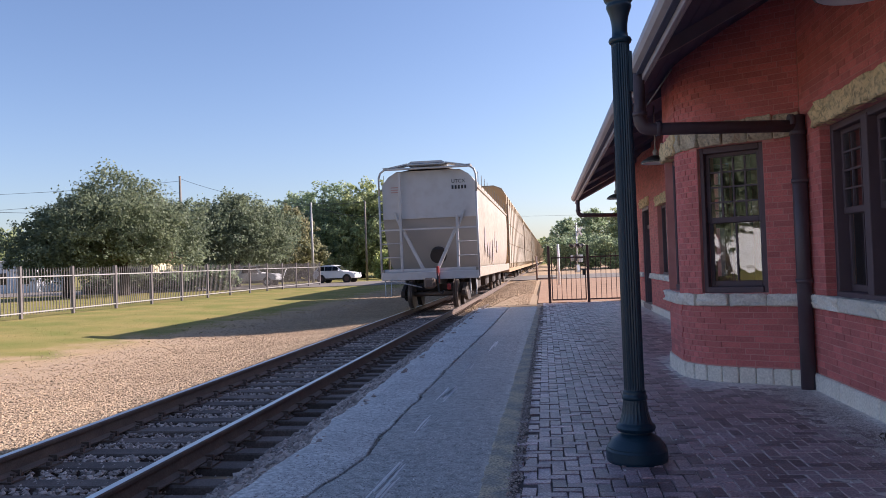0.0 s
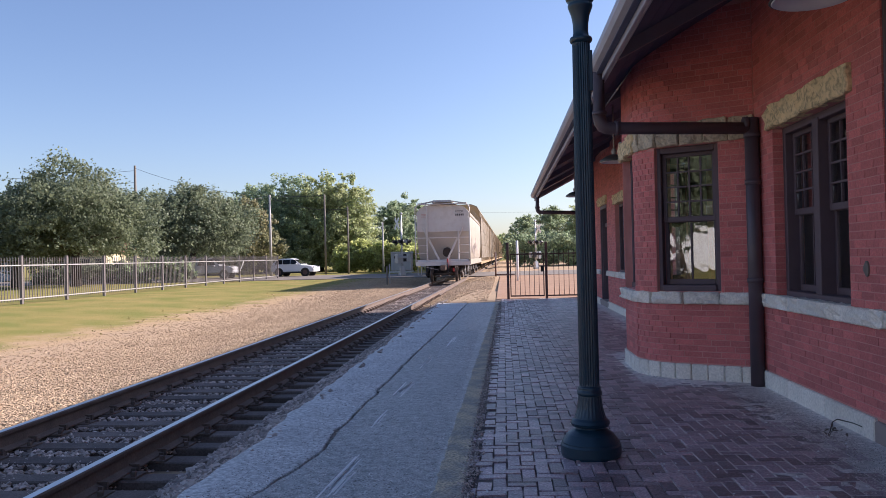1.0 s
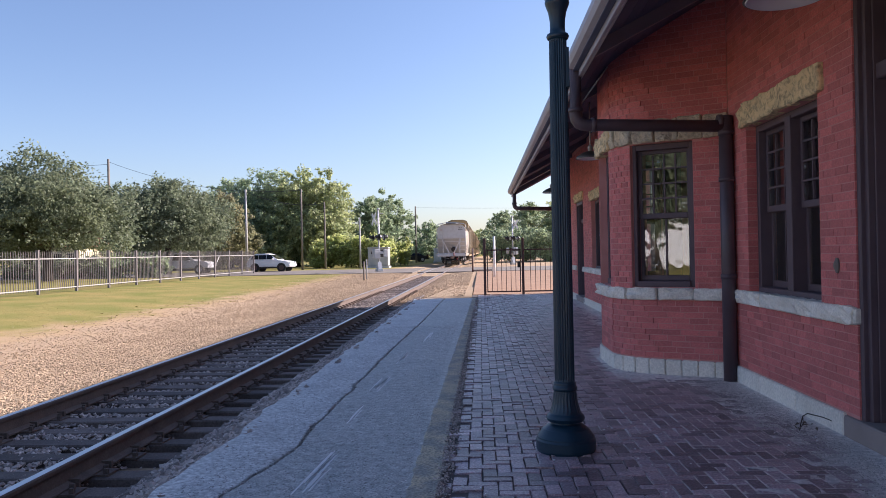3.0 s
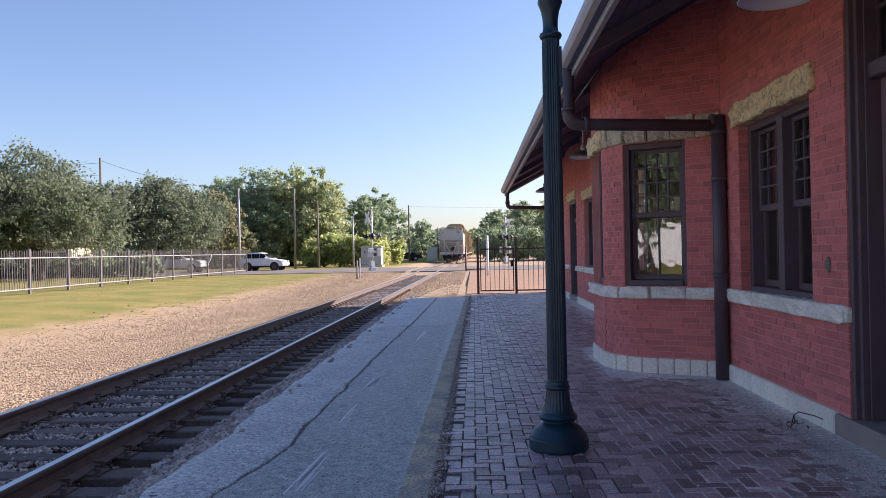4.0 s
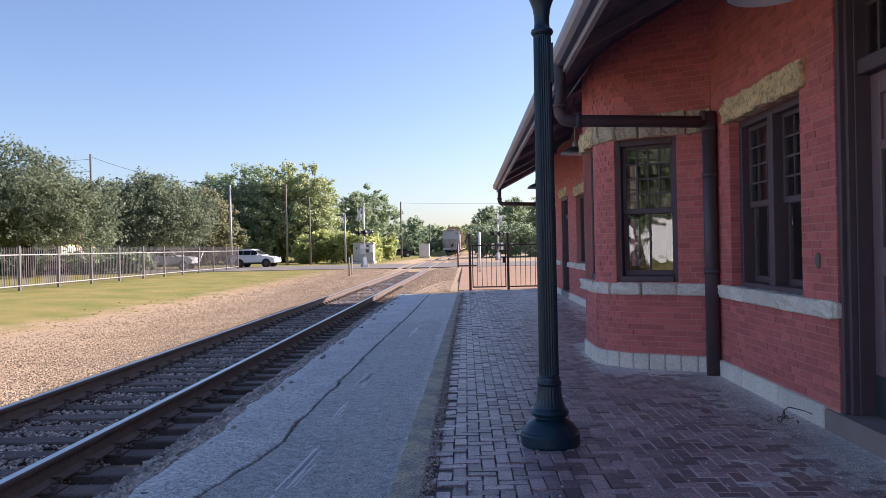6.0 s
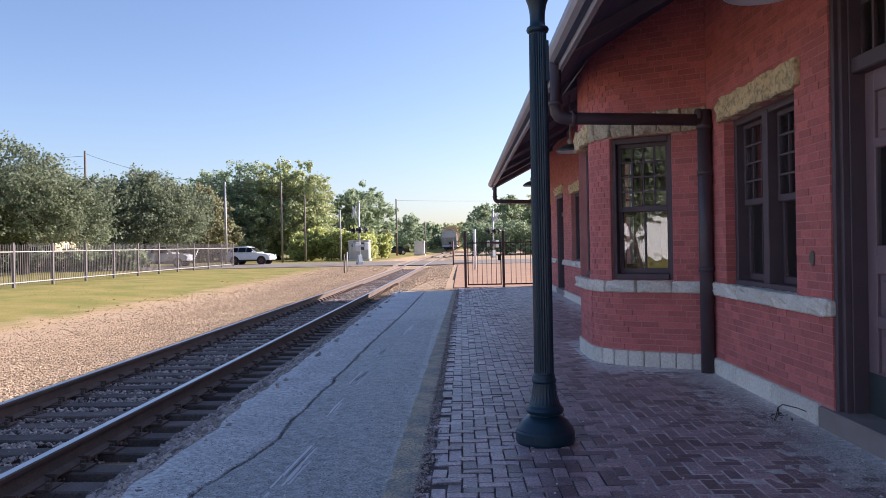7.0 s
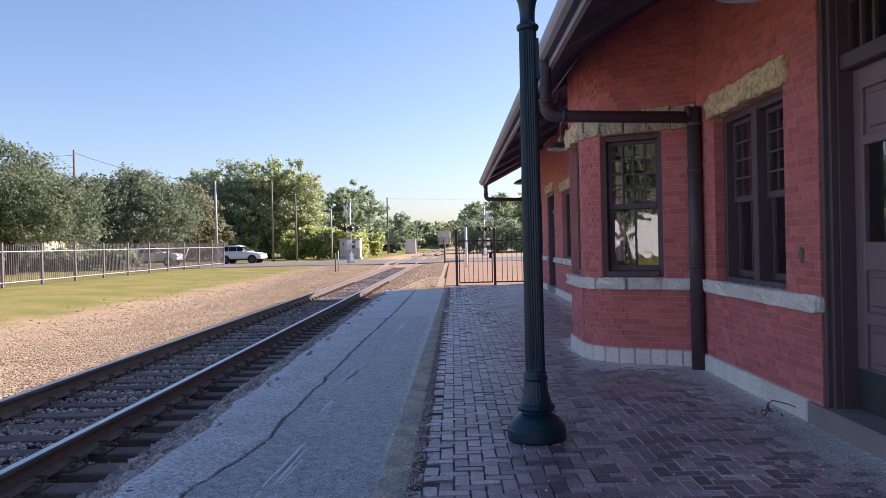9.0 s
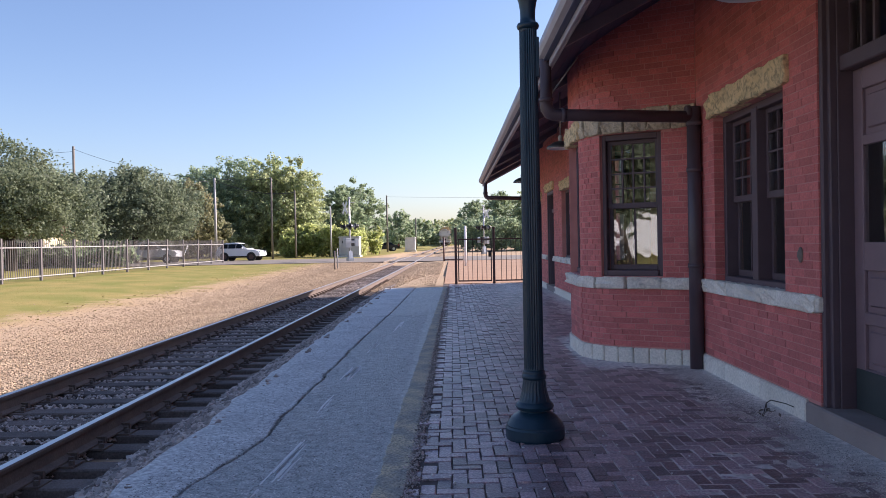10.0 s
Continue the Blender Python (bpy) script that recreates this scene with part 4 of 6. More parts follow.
def roof():
    r = empty("roof", pose(0, 0, 0), "low hipped shingle roof with deep dark eaves", "roof", kind="structure")

    def zr(x):
        return EAVE_Z + (x - EAVE_X) * PITCH
    y0, y1 = -3.6, 27.9
    bm = bmesh.new()
    prism(bm, [(EAVE_X, zr(EAVE_X) - 0.02), (7.15, zr(7.15) - 0.02), (13.2, zr(EAVE_X) - 0.02), (13.2, zr(EAVE_X) + 0.03), (7.15, zr(7.15) + 0.05), (EAVE_X, zr(EAVE_X) + 0.03)], 1, y0, y1)
    part("roof_slope", bm, M_ROOF, r)
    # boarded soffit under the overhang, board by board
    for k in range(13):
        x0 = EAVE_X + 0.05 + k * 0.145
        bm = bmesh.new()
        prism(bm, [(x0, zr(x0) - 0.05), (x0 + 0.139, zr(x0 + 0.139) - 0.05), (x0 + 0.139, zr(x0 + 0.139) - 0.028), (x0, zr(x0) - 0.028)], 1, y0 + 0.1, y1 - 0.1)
        part("soffit_board", bm, M_SHADEDARK, r)
    # exposed rafters
    bm0 = bmesh.new()
    prism(bm0, [(0.0, -0.19), (2.3, 2.3 * PITCH - 0.19), (2.3, 2.3 * PITCH - 0.05), (0.0, -0.05)], 1, -0.04, 0.04)
    me = bpy.data.meshes.new("rafter")
    bm0.to_mesh(me)
    bm0.free()
    me.materials.append(M_RAFTER)
    for k in range(10):
        ob = new("rafter", me)
        ob.parent, ob.matrix_basis = r, pose(EAVE_X + 0.06, -1.6 + 3.2 * k, zr(EAVE_X + 0.06))
    # fascia in two steps and a box gutter
    bm = bmesh.new()
    box(bm, (EAVE_X + 0.017, (y0 + y1) / 2, EAVE_Z - 0.075), (0.03, y1 - y0, 0.19), 0.004)
    part("fascia", bm, M_FASCIA, r)
    bm = bmesh.new()
    g = [(-0.13, 0.05), (-0.13, -0.01), (-0.105, -0.06), (-0.05, -0.085), (0.0, -0.085), (0.0, -0.073), (-0.045, -0.073), (-0.095, -0.05), (-0.118, -0.005), (-0.118, 0.05)]
    prism(bm, [(EAVE_X + x, EAVE_Z + z - 0.01) for x, z in g], 1, y0, y1)
    part("gutter", bm, M_FASCIA, r, "grey-brown metal gutter")
    bm = bmesh.new()
    box(bm, (EAVE_X + 0.045, (y0 + y1) / 2, EAVE_Z - 0.155), (0.022, y1 - y0, 0.03), 0.004)
    part("eave_trim", bm, M_FASCIA, r)
    # Dark strip added to paint in the gutter's shaded underside.
    bm = bmesh.new()
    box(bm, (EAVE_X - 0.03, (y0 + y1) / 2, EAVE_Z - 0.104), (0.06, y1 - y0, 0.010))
    part("gutter_bed", bm, M_SHADEDARK, r)
    bm = bmesh.new()
    tube(bm, [(1.15, 8.9, 3.13), (1.46, 8.9, 3.55)], 0.009, 6)
    part("stay_rod", bm, M_STEELPOLE, r, "thin pale steel stay rod")
    # far barge board along the gable's rake
    bm = bmesh.new()
    prism(bm, [(EAVE_X, zr(EAVE_X) - 0.2), (7.15, zr(7.15) - 0.2), (7.15, zr(7.15) + 0.06), (EAVE_X, zr(EAVE_X) + 0.05)], 1, y1, y1 + 0.035)
    part("barge_board", bm, M_FASCIA, r)


roof()


def downspout(m, drop, label):
    """From the gutter down, an elbow, across under the eaves to the wall and down to the paving. x runs to the wall."""
    d = empty("downspout", m, label, "downspout", group="downspouts")
    reach = 1.62
    bm = bmesh.new()
    tube(bm, [(0, 0, drop), (0, 0, 0.13), (0.010, 0, 0.07), (0.035, 0, 0.028), (0.08, 0, 0.006), (0.14, 0, 0), (reach, 0, -0.05)], [0.074, 0.074, 0.073, 0.072, 0.070, 0.068, 0.066], 14)
    part("spout_arm", bm, M_SPOUT, d, smooth=False)
    for x in (0.17, reach - 0.06):
        bm = bmesh.new()
        tube(bm, [(x, 0, 0), (x + 0.05, 0, 0)], 0.078, 14)
        part("collar", bm, M_SPOUT, d)
    bm = bmesh.new()
    tube(bm, [(0, 0, 0.15), (0, 0, 0.19)], 0.084, 14)
    part("collar", bm, M_SPOUT, d)
    bm = bmesh.new()
    tube(bm, [(reach + 0.03, 0, 0.06), (reach + 0.03, 0, -2.93)], 0.077, 14)
    part("down_pipe", bm, M_SPOUT, d)
    for z in (-0.10, -0.62, -1.7):
        bm = bmesh.new()
        tube(bm, [(reach + 0.03, 0, z), (reach + 0.03, 0, z - 0.05)], 0.087, 14)
        part("collar", bm, M_SPOUT, d)
    return d


downspout(pose(1.09, 8.85, 2.89), 0.69, "brown round downspout crossing from the eave to the wall")
downspout(pose(1.17, 26.7, 2.93), 0.62, "brown downspout at the far end of the eave")


def hanging_lamp(m):
    l = empty("hanging_lamp", m, "dark enamel dome lamp hanging under the eaves", "lamp", group="eave lamps")
    bm = bmesh.new()
    tube(bm, [(0, 0, 0.0), (0, 0, 0.95)], 0.012, 8)
    part("stem", bm, M_STEELPOLE, l)
    bm = bmesh.new()
    lathe(bm, [(0.03, 0.06), (0.04, 0.10), (0.045, 0.13), (0.03, 0.16), (0.02, 0.17)], 20)
    part("socket", bm, M_STEELPOLE, l)
    bm = bmesh.new()
    prof = [(0.045, 0.07), (0.10, 0.045), (0.165, -0.01), (0.185, -0.05), (0.182, -0.052), (0.16, -0.018), (0.095, 0.036), (0.04, 0.06)]
    lathe(bm, [(r * 1.29, z) for r, z in prof], 28)
    part("shade", bm, surf("enamel_shade", (0.06, 0.06, 0.055), (0.08, 0.08, 0.075), 4, 60, 0.35, 0.0), l, smooth=True)
    bm = bmesh.new()
    lathe(bm, [(r * 1.15, z) for r, z in ((0.05, 0.052), (0.105, 0.026), (0.172, -0.028), (0.196, -0.054), (0.19, -0.058), (0.165, -0.036), (0.10, 0.018), (0.04, 0.044))], 28)
    part("shade_lining", bm, M_WHITE, l, "white enamel lining", smooth=True)
    return l


lamp = hanging_lamp(pose(1.82, 12.95, 3.035))
copy_thing(lamp, pose(1.82, 20.0, 3.0))
copy_thing(lamp, pose(1.82, 4.72, 3.01))


def street_lamp():
    """Cast-iron platform lamp post: stepped base, fluted shaft, ringed neck and flaring capital."""
    p = empty("lamp_post", pose(0.60, 5.91, 0.0), "dark green fluted cast-iron lamp post on brick paving", "lamp post")
    bm = bmesh.new()
    lathe(bm, [(0.215, 0.0), (0.222, 0.02), (0.222, 0.085), (0.213, 0.10), (0.213, 0.108), (0.205, 0.12), (0.17, 0.165), (0.135, 0.19), (0.112, 0.205), (0.108, 0.215)], 80)
    part("base", bm, M_GREEN, p)
    bm = bmesh.new()
    lathe(bm, [(0.108, 0.21), (0.135, 0.222), (0.146, 0.245), (0.135, 0.265), (0.118, 0.28), (0.108, 0.31), (0.096, 0.35), (0.088, 0.41), (0.084, 0.45)], 48,
          flute=lambda z: 0.003 if 0.29 < z < 0.44 else 0.0)
    part("bell", bm, M_GREEN, p, smooth=False)
    bm = bmesh.new()
    lathe(bm, [(0.084, 0.445), (0.092, 0.452), (0.092, 0.475), (0.084, 0.482), (0.082, 0.495), (0.084, 0.505), (0.076, 0.515)], 48)
    part("ring", bm, M_GREEN, p, smooth=True)
    bm = bmesh.new()
    lathe(bm, [(0.074, 0.51), (0.074, 0.54), (0.073, 1.6), (0.066, 3.05), (0.066, 3.08)], 48, flute=lambda z: 0.006 if 0.53 < z < 3.06 else 0.0)
    part("shaft", bm, M_GREEN, p)
    bm = bmesh.new()
    lathe(bm, [(0.066, 3.07), (0.078, 3.08), (0.085, 3.098), (0.078, 3.116), (0.060, 3.125), (0.056, 3.16), (0.058, 3.22), (0.068, 3.28), (0.086, 3.33), (0.092, 3.345), (0.092, 3.36), (0.084, 3.37),
              (0.10, 3.39), (0.112, 3.42), (0.112, 3.47), (0.06, 3.50)], 32)
    part("capital", bm, M_GREEN, p, smooth=True)
    bm = bmesh.new()
    box(bm, (0.062, -0.02, 2.86), (0.03, 0.05, 0.30), 0.004)
    part("bracket", bm, M_GREEN, p)


street_lamp()


def wall_fitting():
    f = empty("wall_fitting", pose(WX, 6.36, 1.33, 0, 0, 90), "small oval metal fitting on the brick wall", "wall fitting")
    bm = bmesh.new()
    lathe(bm, [(0.05, 0.0), (0.05, 0.012), (0.035, 0.02), (0.02, 0.03), (0.012, 0.032)], 18)
    bm.transform(Matrix.Diagonal((0.7, 1.25, 1, 1)))
    part("plate", bm, M_POLE, f).matrix_basis = pose(0, 0, 0, -90, 0, 0)


wall_fitting()


# ---- fences and gate ----
def lawn_fence():
    """Metal picket fence beyond the lawn, panel by panel."""
    f = empty("picket_fence", pose(-19.45, 0, 0.0), "long bronze-brown steel picket fence on the lawn", "fence")
    y0, pitch, n = 66.2, 3.27, 22
    post = bmesh.new()
    box(post, (0, 0, 0.95), (0.11, 0.11, 1.94), 0.008)
    box(post, (0, 0, 1.93), (0.13, 0.13, 0.03), 0.006)
    pm = bpy.data.meshes.new("post")
    post.to_mesh(pm)
    post.free()
    pm.materials.append(M_FENCE)
    def picket(bm, y):
        box(bm, (0, y, 0.98), (0.024, 0.024, 1.72))
        tip = bmesh.ops.create_cone(bm, cap_ends=False, segments=4, radius1=0.014, radius2=0.0, depth=0.07)["verts"]
        bmesh.ops.translate(bm, vec=(0, y, 1.875), verts=tip)

    def mesh(name, bm, material):
        me = bpy.data.meshes.new(name)
        bm.to_mesh(me)
        bm.free()
        me.materials.append(material)
        return me
    bm = bmesh.new()
    picket(bm, 0)
    one = mesh("picket", bm, M_FENCE)
    bm = bmesh.new()
    for k in range(1, 18):
        picket(bm, pitch * k / 18)
    many = mesh("picket_row", bm, M_FENCE)
    bm = bmesh.new()
    box(bm, (0.02, pitch / 2, 0), (0.045, pitch - 0.08, 0.045))
    rail = mesh("rail", bm, surf("pale_fence_rail", (0.45, 0.43, 0.41), (0.36, 0.35, 0.33), 3, 80, 0.4, 0.05, metal=0.3))

    def hang(name, me, y, z=0.0):
        ob = new(name, me)
        ob.parent, ob.matrix_basis = f, pose(0, y, z)
        return ob
    for k in range(n):
        y = y0 - pitch * k
        hang("post", pm, y)
        if k == n - 1:
            continue
        hang("rail", rail, y - pitch, 0.2)
        hang("rail", rail, y - pitch, 1.55)
        if k < 12:
            for j in range(1, 18):
                hang("picket", one, y - pitch + pitch * j / 18)
        else:
            hang("picket_row", many, y - pitch)["kind"] = "stuff"


lawn_fence()


def gate_fence(name, x0, x1, y, latch, label, posts):
    f = empty(name, pose(x0, y, 0), label, "gate" if latch else "fence")
    w = x1 - x0
    for sx in posts:
        bm = bmesh.new()
        box(bm, (sx * w, 0, 0.96), (0.085, 0.085, 1.92), 0.006)
        box(bm, (sx * w, 0, 1.93), (0.10, 0.10, 0.025), 0.008)
        part("post", bm, M_GATE, f)
    a, b = 0.09, w - 0.09
    bm = bmesh.new()
    if latch:
        for z in (0.10, 1.53):
            box(bm, ((a + b) / 2, 0, z), (b - a, 0.035, 0.045))
        for x in (a, b):
            box(bm, (x, 0, 0.82), (0.035, 0.035, 1.48))
        part("gate_frame", bm, M_GATE, f)
    else:
        bm.free()
        for z in (0.10, 1.53):
            bm = bmesh.new()
            box(bm, ((a + b) / 2, 0, z), (b - a + 0.1, 0.035, 0.045))
            part("rail", bm, M_GATE, f)
    n = int((b - a) / 0.15)
    for k in range(1, n):
        bm = bmesh.new()
        box(bm, (a + (b - a) * k / n, 0, 0.86 if latch else 0.88), (0.018, 0.018, 1.5 if latch else 1.6))
        part("picket", bm, M_GATE, f)
    if latch:
        bm = bmesh.new()
        box(bm, (b - 0.05, -0.03, 1.02), (0.10, 0.06, 0.20), 0.008)
        part("latch", bm, M_BLACKPAINT, f)
    return f


gate_fence("platform_gate", 0.12, 1.43, 27.0, True, "closed dark steel picket gate across the platform", (0, 1))
gate_fence("side_fence", 1.43, WX - 0.03, 27.0, False, "dark steel picket fence joining the gate and depot", ())


# ---- the train ----
def wheelset_truck(car, y):
    """A freight truck: side frames, bolster, springs and two wheelsets."""
    for s in (-1, 1):
        bm = bmesh.new()
        prism(bm, [(-1.15, 0.42), (-1.15, 0.58), (-0.55, 0.80), (0.55, 0.80), (1.15, 0.58), (1.15, 0.42), (0.75, 0.40), (0.35, 0.22), (-0.35, 0.22), (-0.75, 0.40)], 0, s * 1.02 - 0.06, s * 1.02 + 0.06)
        o = part("side_frame", bm, M_CARDARK, car)
        o.matrix_basis = pose(0, y, 0)
    bm = bmesh.new()
    box(bm, (0, y, 0.68), (2.3, 0.4, 0.25), 0.03)
    part("bolster", bm, M_CARDARK, car)
    for dy in (-0.88, 0.88):
        bm = bmesh.new()
        for s in (-1, 1):
            tube(bm, [(s * 0.83, 0, 0), (s * 0.70, 0, 0)], 0.455, 24)
            tube(bm, [(s * 0.70, 0, 0), (s * 0.675, 0, 0)], 0.485, 24)
            tube(bm, [(s * 1.0, 0, 0), (s * 1.12, 0, 0)], 0.11, 12)
        tube(bm, [(-1.05, 0, 0), (1.05, 0, 0)], 0.08, 12)
        o = part("wheelset", bm, surf("wheel_steel", (0.10, 0.08, 0.07), (0.16, 0.13, 0.11), 5, 60, 0.5, 0.1, metal=0.5) if dy < 0 else M_CARDARK, car)
        o.matrix_basis = pose(0, y + dy, 0.47)


def bars(bm, x, y, z, sizes, mi=0):
    for dx, dz, w, h in sizes:
        box(bm, (x + dx, y, z + dz), (w, 0.004, h), 0, mi=mi)


def hopper_car():
    """Covered hopper seen end-on: sloping end sheet, corner posts, ladders, roof walk, side sheets; its rear end at y = 0."""
    L = 18.6
    c = empty("covered_hopper_car", TRACK, "pale grey covered hopper wagon rolling away on the track", "railcar")
    # body: rounded sides and sloped ends
    half_w = [(1.30, 1.02), (1.52, 1.45), (1.56, 2.2), (1.57, 3.2), (1.54, 4.02), (1.42, 4.30), (1.10, 4.52), (0.55, 4.62)]
    ring = [(x, z) for x, z in half_w] + [(-x, z) for x, z in half_w[::-1]]
    bm = bmesh.new()
    # upper vertical end sheet at y = 0.45 and the slope sheet below it
    secs = []
    for k in range(13):
        y = 0.42 + (L - 0.84) * k / 12
        secs.append([bm.verts.new((x * (1.0 if k % 2 == 0 else 1.006), y, max(z, 1.02))) for x, z in ring])
    n = len(ring)
    for a, b in zip(secs, secs[1:]):
        for k in range(n):
            f = bm.faces.new((a[k], a[(k + 1) % n], b[(k + 1) % n], b[k]))
            f.smooth = True
    # move the low part of the end sections inward: slope sheets
    for sec, s in ((secs[0], 1), (secs[-1], -1)):
        for v in sec:
            if v.co.z < 2.3:
                v.co.y += s * (2.95 - v.co.z) * 0.62
    bm.faces.new(secs[-1][::-1])
    bmesh.ops.recalc_face_normals(bm, faces=bm.faces[:])
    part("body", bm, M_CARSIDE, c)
    # end sheet: flat upper plate with a crease, darker sloping sheet below
    bm = bmesh.new()
    up = [(-1.55, 2.98), (1.55, 2.98), (1.55, 4.12), (1.34, 4.38), (1.05, 4.55), (-1.05, 4.55), (-1.34, 4.38), (-1.55, 4.12)]
    prism(bm, up, 1, 0.36, 0.41)
    part("end_sheet", bm, M_CARGREY, c, "pale grey end sheet")
    bm = bmesh.new()
    v = [bm.verts.new(p) for p in ((-1.57, 0.42, 2.99), (1.57, 0.42, 2.99), (1.565, 0.88, 2.2), (1.53, 1.35, 1.45), (1.31, 1.62, 1.02), (-1.31, 1.62, 1.02), (-1.53, 1.35, 1.45), (-1.565, 0.88, 2.2))]
    bm.faces.new(v)
    part("slope_sheet", bm, surf("dull_slope_sheet", (0.50, 0.475, 0.445), (0.43, 0.405, 0.375), 0.8, 10, 0.7, 0.1), c, "dusty brown-grey slope sheet")
    # roof rim, running boards and hatches
    bm = bmesh.new()
    tube(bm, [(-1.60, 0.08, 3.75), (-1.60, 0.08, 4.34), (-1.54, 0.08, 4.50), (-1.40, 0.08, 4.60), (1.40, 0.08, 4.60), (1.54, 0.08, 4.50), (1.60, 0.08, 4.34), (1.60, 0.08, 3.75)], 0.035, 8)
    for s in (-1, 1):
        tube(bm, [(s * 1.60, 0.08, 3.76), (s * 1.60, 0.08, 1.02)], 0.035, 8)
    part("corner_frame", bm, M_CARGREY, c)
    bm = bmesh.new()
    box(bm, (0, L / 2, 4.72), (1.25, L, 0.05), 0.01)
    prism(bm, [(-0.62, 4.76), (0.62, 4.76), (0.50, 4.83), (-0.50, 4.83)], 1, 0.05, L - 0.05)
    for s in (-1, 1):
        prism(bm, [(s * 0.62, 4.78), (s * 1.30, 4.66), (s * 1.30, 4.62), (s * 0.62, 4.74)], 1, 0.05, 0.55)
        box(bm, (s * 1.2, 0.3, 4.65), (0.5, 0.5, 0.035), 0.005)
        tube(bm, [(s * 0.45, 0.06, 4.78), (s * 0.42, 0.06, 4.60)], 0.015, 6)
    part("running_board", bm, M_ALU, c, "aluminium roof walkway")
    for k in range(7):
        bm = bmesh.new()
        box(bm, (0.28, 1.8 + 2.4 * k, 4.80), (0.55, 1.9, 0.12), 0.03)
        part("hatch", bm, M_CARGREY, c)
    # side top chord and side railings
    for s in (-1, 1):
        bm = bmesh.new()
        box(bm, (s * 1.56, L / 2, 4.0), (0.06, L - 0.9, 0.10), 0.01)
        box(bm, (s * 1.55, L / 2, 1.16), (0.10, L - 0.1, 0.34), 0.015)
        for k in range(14):
            box(bm, (s * 1.60, 0.9 + (L - 1.8) * k / 13, 4.27), (0.02, 0.02, 0.45))
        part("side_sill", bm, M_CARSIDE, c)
    # vertical posts, diagonals and platform of the end frame
    bm = bmesh.new()
    for s in (-1, 1):
        box(bm, (s * 0.93, 0.16, 2.72 if s < 0 else 2.05), (0.085, 0.07, 3.55 if s < 0 else 2.0), 0.008)
    part("end_post", bm, M_CARGREY, c)
    for s in (-1, 1):
        bm = bmesh.new()
        m = Matrix.Translation((s * 0.53, 0.22, 1.90)) @ Euler((0, s * radians(26), 0)).to_matrix().to_4x4()
        box(bm, (0, 0, 0), (0.11, 0.07, 1.62), 0.01, m)
        part("brace", bm, M_CARGREY, c)
        bm = bmesh.new()
        m = Matrix.Translation((s * 1.03, 0.30, 2.86)) @ Euler((0, s * radians(22), 0)).to_matrix().to_4x4()
        box(bm, (0, 0, 0), (0.07, 0.05, 0.75), 0.01, m)
        part("gusset", bm, M_CARGREY, c)
    bm = bmesh.new()
    box(bm, (0, 0.20, 1.28), (3.10, 0.12, 0.10), 0.01)
    box(bm, (0, 0.14, 1.10), (3.20, 0.22, 0.26), 0.015)
    part("end_sill", bm, M_CARGREY, c, "pale grey end platform")
    bm = bmesh.new()
    box(bm, (0, 0.12, 2.62), (3.16, 0.045, 0.05))
    part("grab_rail", bm, M_CARGREY, c)
    for s in (-1, 1):
        for z in (1.72, 2.17):
            bm = bmesh.new()
            tube(bm, [(s * 0.93, 0.12, z), (s * 1.58, 0.12, z)], 0.02, 6)
            part("rung", bm, M_CARGREY, c)
        for z in (2.9, 3.25, 3.6, 3.95):
            bm = bmesh.new()
            tube(bm, [(s * 1.60, 0.10, z), (s * 1.60, 0.50, z)], 0.018, 6)
            part("rung", bm, M_CARGREY, c)
        bm = bmesh.new()
        tube(bm, [(s * 1.50, 0.12, 0.98), (s * 1.50, 0.12, 0.45), (s * 1.30, 0.12, 0.45), (s * 1.30, 0.12, 0.98)], 0.022, 6)
        part("sill_step", bm, M_CARGREY, c)
    # round manway in the slope, brake gear and coupler
    bm = bmesh.new()
    tube(bm, [(0.22, 0.55, 1.72), (0.22, 0.72, 1.80)], 0.27, 28)
    part("round_opening", bm, M_CARDARK, c, "dark round opening behind the braces")
    bm = bmesh.new()
    box(bm, (0.05, 0.0, 0.86), (0.26, 0.7, 0.26), 0.04)
    box(bm, (0.05, -0.42, 0.86), (0.34, 0.30, 0.34), 0.06)
    part("coupler", bm, M_RUST, c)
    bm = bmesh.new()
    tube(bm, [(0.28, -0.02, 1.35), (0.26, -0.08, 0.9), (0.30, -0.16, 0.55), (0.42, -0.2, 0.50), (0.46, -0.2, 0.62)], 0.03, 8)
    part("air_hose", bm, M_BLACKPAINT, c)
    bm = bmesh.new()
    box(bm, (0.27, -0.02, 1.12), (0.09, 0.10, 0.55), 0.02)
    box(bm, (0.62, -0.06, 0.72), (0.12, 0.08, 0.20), 0.03)
    part("end_device", bm, M_RED, c, "faded red rear-end device on the coupler")
    bm = bmesh.new()
    tube(bm, [(-1.30, -0.05, 0.98), (-0.25, -0.10, 0.72)], 0.02, 6)
    part("uncoupling_lever", bm, M_STEELPOLE, c)
    # reporting marks
    txt = bpy.data.curves.new("reporting_mark", "FONT")
    txt.body, txt.size, txt.extrude = "UTCX", 0.17, 0.003
    txt.materials.append(M_BLACKPAINT)
    to = new("reporting_mark", txt)
    to.parent, to.matrix_basis = c, pose(0.76, 0.352, 4.10, 90, 0, 0)
    bm = bmesh.new()
    for k in range(5):
        box(bm, (0.80 + 0.105 * k, 0.352, 3.96), (0.06, 0.008, 0.12))
    part("number_bars", bm, M_BLACKPAINT, c)
    bm = bmesh.new()
    for k in range(3):
        box(bm, (-1.12, 0.352, 4.03 - 0.08 * k), (0.28, 0.008, 0.03))
    part("stencil_bars", bm, surf("faint_red_stencil", (0.5, 0.3, 0.27), (0.46, 0.28, 0.25), 3, 60, 0.6, 0.0), c)
